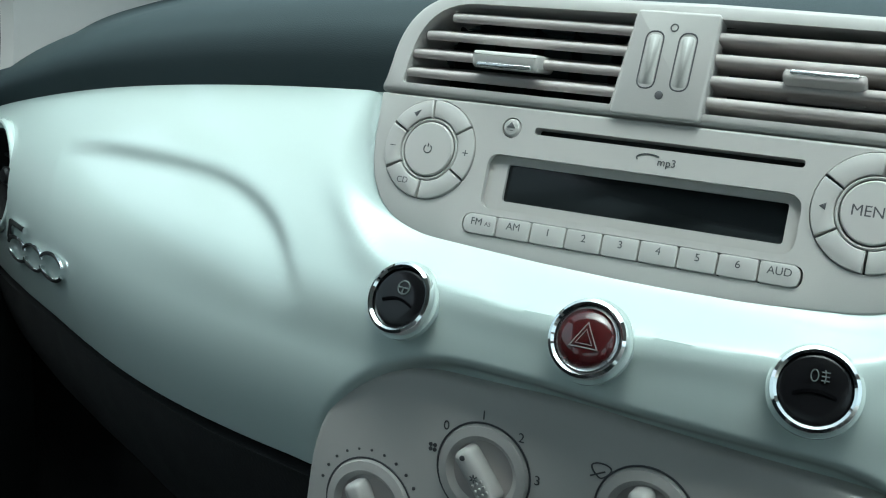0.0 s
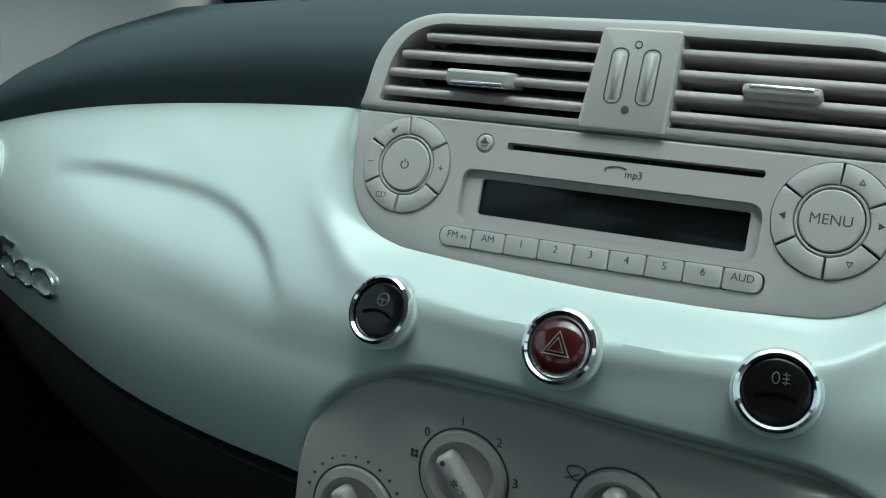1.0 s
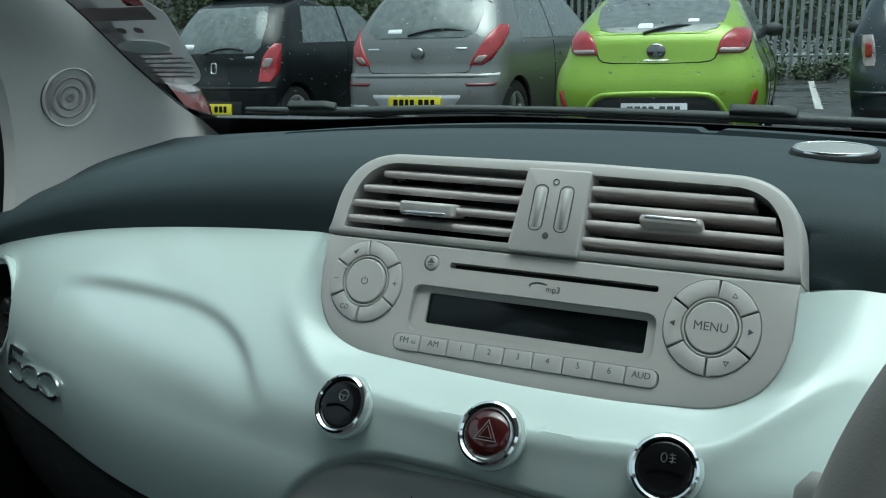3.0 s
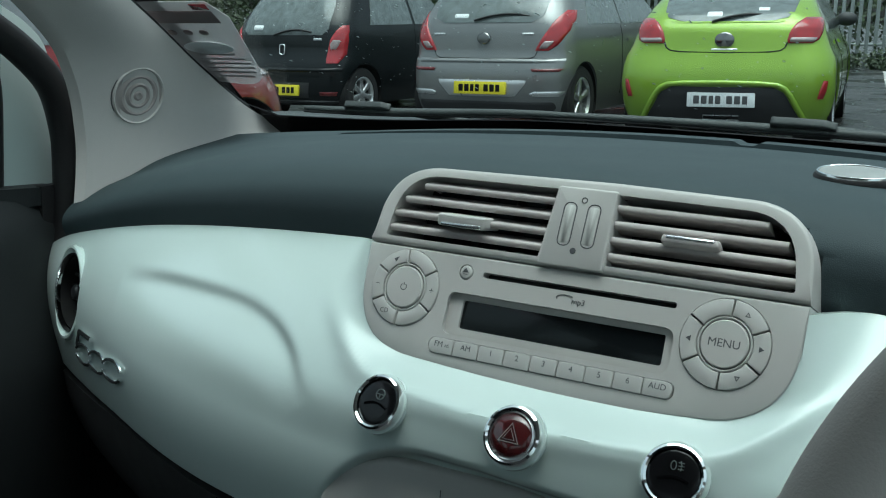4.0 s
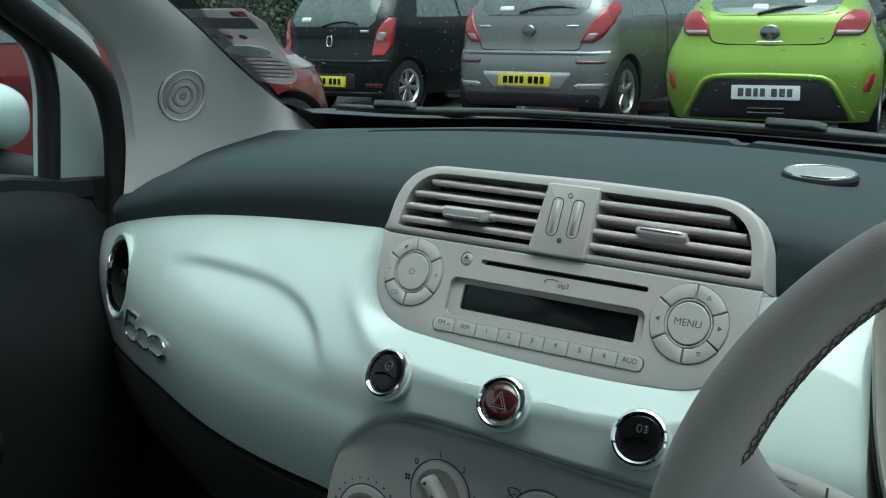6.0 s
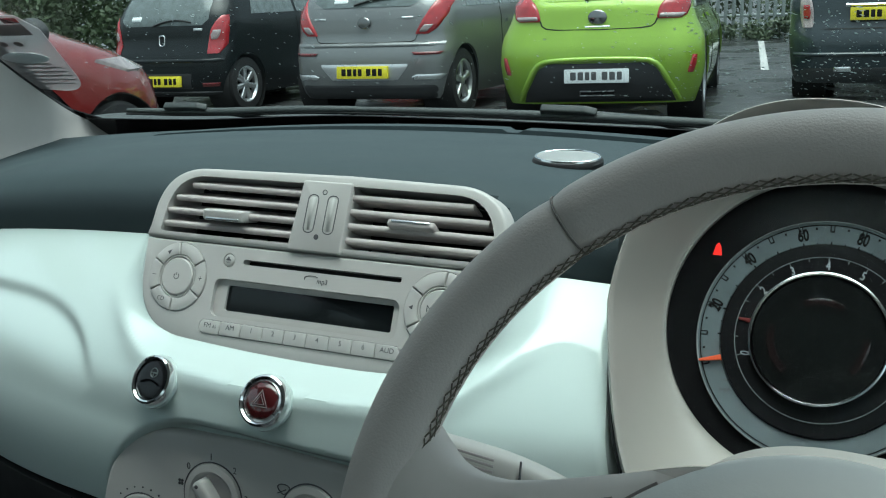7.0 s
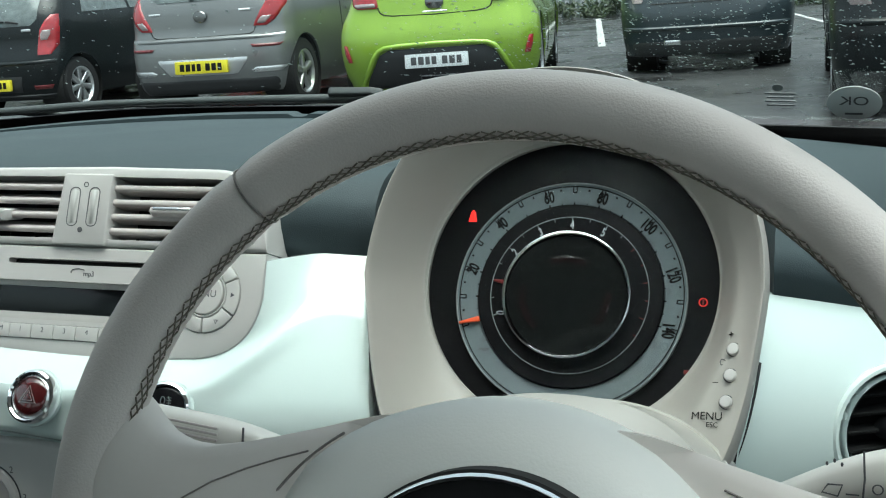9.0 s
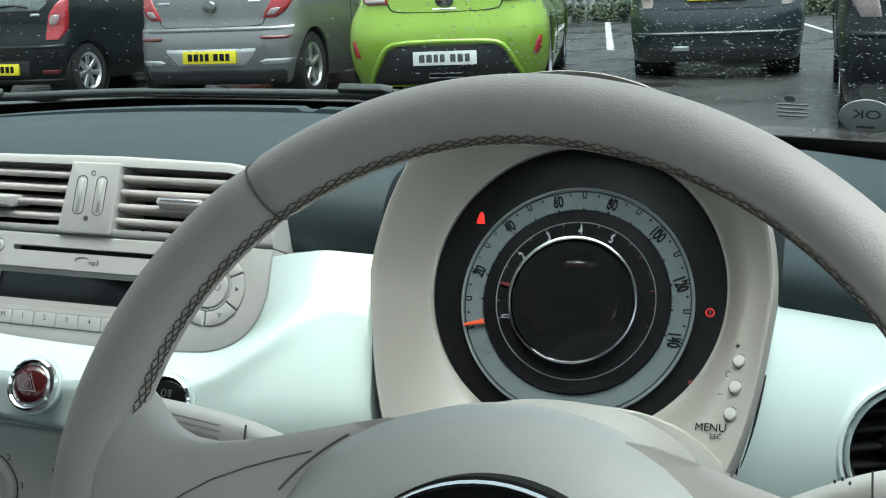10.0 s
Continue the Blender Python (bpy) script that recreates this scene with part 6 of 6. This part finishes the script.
rp("exhaust_mouth", [(.238, -.14, .14), (.266, -.14, .14)], VOID, 0.026)
mirrored(rp, "reflector", [(.405, .712, .755), (.47, .728, .778), (.545, .752, .785)], LENSRED, 0.014)
mirrored(rp, "tail_lamp", [(.830, .475, .655), (.855, .468, .700), (.92, .485, .722), (.98, .525, .720), (1.025, .590, .700)], LENSRED, 0.022, "red and clear tail lamp")
mirrored(rp, "lamp_lens", [(.836, .482, .655), (.855, .478, .690), (.882, .488, .700)], LENSCLEAR, 0.027)
tube("hatch_gap", [(x, GS.rear_y(x, z) - 0.001, z) for x, z in ((-.47, .835), (-.455, .795), (-.42, .772), (-.34, .762), (0, .756), (.34, .762), (.42, .772), (.455, .795), (.47, .835))], 0.006, VOID, g, 6)
rp("hatch_crease", [(.985, -.40, .40), (1.00, -.44, .44)], GREEN, 0.014)
roundel(g, GS, .853, .060, DARKCHROME, sx=1.25)
rp("model_mark", [(.775, -.10, .10), (.788, -.10, .10)], ALLOY, 0.008)
rp("rear_glass", [(.985, -.30, .30), (1.01, -.44, .44), (1.06, -.50, .50), (1.20, -.53, .53), (1.33, -.46, .46)], CARGLASS, 0.012)
rp("glass_label", [(1.03, -.16, -.04), (1.08, -.16, -.04)], WHITEPLATE, 0.016)
rp("glass_label", [(1.07, .22, .32), (1.11, .22, .32)], WHITEPLATE, 0.016)
rear_wiper(g, GS, .995, 0.3)
mirrored(rp, "bumper_screw", [(.51, .28, .30), (.525, .28, .30)], VOID, 0.006)

# grey hatchback
GREY = wet_paint("grey_paint", (0.19, 0.195, 0.195), 0.4, metal=0.5)
y_, S_, rp, sp = car("grey_hatchback", "wet grey five-door hatchback seen from behind", at_ground(-4.60, 8.60, 1.5), 1.62, 3.95, 1.50, GREY, wheel_r=0.30, spokes=5, tail=0.50)
rp("bumper_ledge", [(.645, -.76, .76), (.680, -.76, .76)], GREY, 0.016)
rp("plate_recess", [(.345, -.33, .33), (.375, -.36, .36), (.465, -.44, .44), (.490, -.44, .44)], ALLOY, 0.010)
rp("lower_valance", [(.17, -.74, .74), (.300, -.76, .76)], TRIM, 0.012)
number_plate(rp, y_, S_, 0.420, YELLOW)
mirrored(rp, "bumper_insert", [(.350, .50, .72), (.372, .47, .75), (.395, .52, .765)], ALLOY, 0.010)
mirrored(rp, "reflector", [(.568, .50, .725), (.595, .48, .755)], REFLECTOR, 0.010)
mirrored(rp, "tail_lamp", [(.748, .50, .62), (.80, .525, .70), (.92, .60, .765), (1.03, .66, .765), (1.10, .705, .750)], LENSRED, 0.018, "red and clear tail lamp")
mirrored(rp, "lamp_lens", [(.765, .535, .605), (.80, .550, .655), (.84, .590, .685)], LENSCLEAR, 0.023)
tube("hatch_gap", [(x, S_.rear_y(x, z) - 0.001, z) for x, z in ((-.52, .745), (-.50, .70), (-.46, .682), (0, .676), (.46, .682), (.50, .70), (.52, .745))], 0.006, VOID, y_, 6)
roundel(y_, S_, .855, .052, DARKCHROME, sx=1.25)
rp("model_mark", [(.885, .37, .48), (.905, .37, .48)], ALLOY, 0.010)
rp("model_mark", [(.885, -.53, -.41), (.905, -.53, -.41)], ALLOY, 0.010)
rp("rear_glass", [(.995, -.44, .44), (1.02, -.54, .54), (1.20, -.56, .56), (1.38, -.47, .47)], CARGLASS, 0.010)
rp("glass_label", [(1.03, -.34, -.18), (1.08, -.34, -.18)], WHITEPLATE, 0.014)
rear_wiper(y_, S_, 1.015, 0.34)

# black small hatchback
BLACKCAR = wet_paint("black_paint", (0.006, 0.008, 0.009), 0.4, coat=0.45)
k_, S_, rp, sp = car("black_hatchback", "wet black small hatchback seen from behind", at_ground(-7.25, 9.02, -1), 1.56, 3.58, 1.54, BLACKCAR, wheel_r=0.28, tail=0.46)
rp("bumper_ledge", [(.53, -.73, .73), (.57, -.73, .73)], BLACKCAR, 0.022)
rp("plate_recess", [(.26, -.35, .35), (.42, -.38, .38)], TRIM, 0.008)
number_plate(rp, k_, S_, 0.340, YELLOW)
mirrored(rp, "reflector", [(.285, .50, .66), (.325, .50, .68)], REFLECTOR, 0.010)
rp("bumper_lip", [(.20, -.70, .70), (.235, -.70, .70)], TRIM, 0.020)
mirrored(rp, "tail_lamp", [(.62, .58, .69), (.70, .565, .735), (.86, .60, .745), (.96, .65, .735), (1.00, .68, .725)], LENSRED, 0.020, "red and clear tail lamp")
mirrored(rp, "lamp_lens", [(.75, .60, .665), (.81, .595, .70), (.865, .63, .705)], LENSCLEAR, 0.025)
band_k = frame_of((0, S_.rear_y(0, .755) - 0.006, .755), (1, 0, 0), (0, 0.1, 1))
emb = band("emblem", box2(-.040, .040, -.060, .060, .03), box2(-.027, .027, -.045, .045, .02), -0.004, 0.012, CHROME, k_, 0.004)
emb.matrix_local = band_k
rp("model_mark", [(.85, .40, .50), (.875, .40, .50)], ALLOY, 0.010)
rp("rear_glass", [(.905, -.50, .50), (.94, -.57, .57), (1.18, -.55, .55), (1.38, -.46, .46)], CARGLASS, 0.010)
rp("glass_label", [(.95, -.42, -.28), (1.01, -.42, -.28)], WHITEPLATE, 0.014)
rear_wiper(k_, S_, .905, 0.30)

# dark blue-grey round-lamped hatchback
NAVY = wet_paint("blue_black_paint", (0.022, 0.032, 0.038), 0.4)
n_, S_, rp, sp = car("dark_blue_hatchback", "wet dark blue-grey city car seen from behind", at_ground(-0.34, 10.25, 4), 1.58, 3.5, 1.49, NAVY, wheel_r=0.29)
number_plate(rp, n_, S_, 0.770, YELLOW)
rp("plate_bar_chrome", [(.832, -.30, .30), (.862, -.30, .30)], CHROME, 0.030)
mirrored(rp, "tail_lamp", [(.66, .575, .66), (.70, .565, .68), (.84, .575, .695), (.93, .60, .69)], LENSCLEAR, 0.020, "clear and red tail lamp")
mirrored(rp, "lamp_lens", [(.72, .595, .66), (.78, .585, .67), (.87, .60, .67)], LENSRED, 0.025)
rp("bumper_ledge", [(.40, -.74, .74), (.44, -.74, .74)], NAVY, 0.03)
rp("hatch_gap", [(.640, -.50, .50), (.648, -.50, .50)], VOID, 0.004)
rp("lower_valance", [(.16, -.72, .72), (.30, -.74, .74)], TRIM, 0.012)
rp("tow_cover", [(.26, -.40, -.22), (.31, -.38, -.24)], ALLOY, 0.016)
rp("rear_glass", [(1.00, -.48, .48), (1.20, -.54, .54), (1.36, -.44, .44)], CARGLASS, 0.010)

# dark car in the next bay, close on the driver's side
d_, S_, rp, sp = car("dark_hatchback", "wet dark estate-like hatchback beside the bay", at_ground(1.52, 6.9, 0), 1.72, 4.0, 1.5, BLACKCAR, wheel_r=0.31)
rp("lower_valance", [(.16, -.80, .80), (.30, -.82, .82)], TRIM, 0.012)
mirrored(rp, "tail_lamp", [(.70, .62, .74), (.80, .64, .80), (.98, .72, .81)], LENSCLEAR, 0.018, "clear tail lamp")
rp("bumper_ledge", [(.58, -.80, .80), (.62, -.80, .80)], BLACKCAR, 0.03)
number_plate(rp, d_, S_, 0.70, YELLOW)
rp("rear_glass", [(1.00, -.56, .56), (1.20, -.58, .58), (1.38, -.48, .48)], CARGLASS, 0.010)

# red car alongside, nose forward
RED = wet_paint("red_paint", (0.17, 0.015, 0.014), 0.4)
FRONT_R = ([.15, .30, .45, .58, .69, .76, .84, .90, .95, .98, 1.02, 1.16, 1.30, 1.42, 1.50], [.10, .02, .0, .02, .06, .12, .28, .45, .64, .76, .86, 1.14, 1.46, 1.85, 2.3])
r_, S_, rp, sp = car("red_hatchback", "wet red hatchback parked alongside, nose forward", at_ground(-4.36, 0.85, 0), 1.72, 4.05, 1.48, RED, wheel_r=0.31, front=FRONT_R, nose=0.75, nr=0.9)
for sd in (-1, 1):
    def lamp(u, v):
        z = 0.76 + 0.07 * v
        x = S_.hw(z) * (0.80 + 0.06 * v + (0.13 - 0.02 * v) * u)
        c_ = min(1.0, (x / S_.hw(z)) ** (1 / 0.6))
        return sd * x, S_.yf(z) - 0.9 + 0.9 * math.sqrt(1 - c_ * c_) + 0.012, z + 0.008

    sheet("head_lamp", 14, 8, lamp, (0, -0.04, -0.03), LENSCLEAR, r_, "clear head lamp")

# silver car further off, behind the green one
SILVER = wet_paint("silver_paint", (0.42, 0.43, 0.44), 0.3, metal=0.5)
s_, S_, rp, sp = car("silver_hatchback", "silver hatchback parked in the row beyond", at_ground(-4.75, 18.3, 8), 1.7, 4.0, 1.48, SILVER)
mirrored(rp, "tail_lamp", [(.70, .62, .74), (.80, .64, .80), (1.0, .74, .81)], LENSRED, 0.018)
rp("rear_glass", [(1.00, -.56, .56), (1.20, -.58, .58), (1.38, -.48, .48)], CARGLASS, 0.010)
number_plate(rp, s_, S_, 0.40, YELLOW)

# red car beyond, between the grey and the green ones
m_, S_, rp, sp = car("red_far_hatchback", "dark red hatchback parked in the row beyond", at_ground(-6.95, 14.6, 6), 1.70, 4.0, 1.46, RED)
mirrored(rp, "tail_lamp", [(.70, .62, .74), (.80, .64, .80), (1.0, .74, .81)], LENSRED, 0.018)
rp("rear_glass", [(1.00, -.56, .56), (1.20, -.58, .58), (1.38, -.48, .48)], CARGLASS, 0.010)
number_plate(rp, m_, S_, 0.40, YELLOW)

# ---- palisade fence, verge and hedge ----
fence = thing("palisade_fence", "grey galvanised steel palisade fence behind the bays", "fence")
FY = 22.0
pale = None
for i in range(150):
    x = -14 + i * 0.155
    z = ground_z(x, FY)
    if pale is None:
        pale = plate("pale", rounded([(-0.034, 0, 0), (0.034, 0, 0), (0.034, 2.2, 0), (0.012, 2.32, 0), (0, 2.26, 0), (-0.012, 2.32, 0), (-0.034, 2.2, 0)]), -0.004, 0.012, GALV, fence, 0.006)
        pale.matrix_local = frame_of((x, FY, z), (1, 0, 0), (0, 0, 1))
    else:
        again(pale, fence, frame_of((x, FY, z), (1, 0, 0), (0, 0, 1)))
for h in (0.45, 1.85):
    tube("rail", [(x, FY + 0.04, ground_z(x, FY) + h) for x in (-14.2, -6, 0, 6, 9.5)], 0.03, GALV, fence, 6)


def clump(rng, bm, c, r, n, leaf):
    for _ in range(n):
        d = Vector((rng.gauss(0, 1), rng.gauss(0, 1), rng.gauss(0, 1))).normalized() * r * rng.random() ** 0.4
        p = c + d
        a = Vector((rng.gauss(0, 1), rng.gauss(0, 1), rng.gauss(0, 1))).normalized() * leaf * rng.uniform(0.6, 1.3)
        b = a.orthogonal().normalized() * leaf * 0.5
        vs = [bm.verts.new(q) for q in (p - a, p + b, p + a, p - b)]
        bm.faces.new(vs)


def greenery(name, label, spans, leaf, seed, kind="stuff"):
    rg = random.Random(seed)
    bm = bmesh.new()
    for x, y, z, r, n in spans(rg):
        clump(rg, bm, Vector((x, y, z)), r, n, leaf)
    o = part(name, bm, LEAF, None)
    return tagged(o, label, name.replace("_", " "), kind=kind)


greenery("verge_weeds", "low green weeds along the foot of the fence", lambda rg: [(x, FY - 0.35 + rg.uniform(-0.3, 0.25), ground_z(x, FY) + rg.uniform(0.0, 0.30), rg.uniform(0.10, 0.24), 34) for x in [rg.uniform(-13, 10) for _ in range(420)]], 0.05, 3)
greenery("hedge", "dense dark green hedge and bushes behind the parked cars", lambda rg: [(rg.uniform(-24, -8.2), rg.uniform(13.2, 17.0), rg.uniform(0.0, 3.6), rg.uniform(0.35, 0.8), 190) for _ in range(420)], 0.055, 4)
greenery("far_bushes", "tall bushes beyond the fence", lambda rg: [(rg.uniform(-14, 14), rg.uniform(25, 30), rg.uniform(0.3, 5.0), rg.uniform(0.5, 1.1), 120) for _ in range(420)], 0.09, 6)
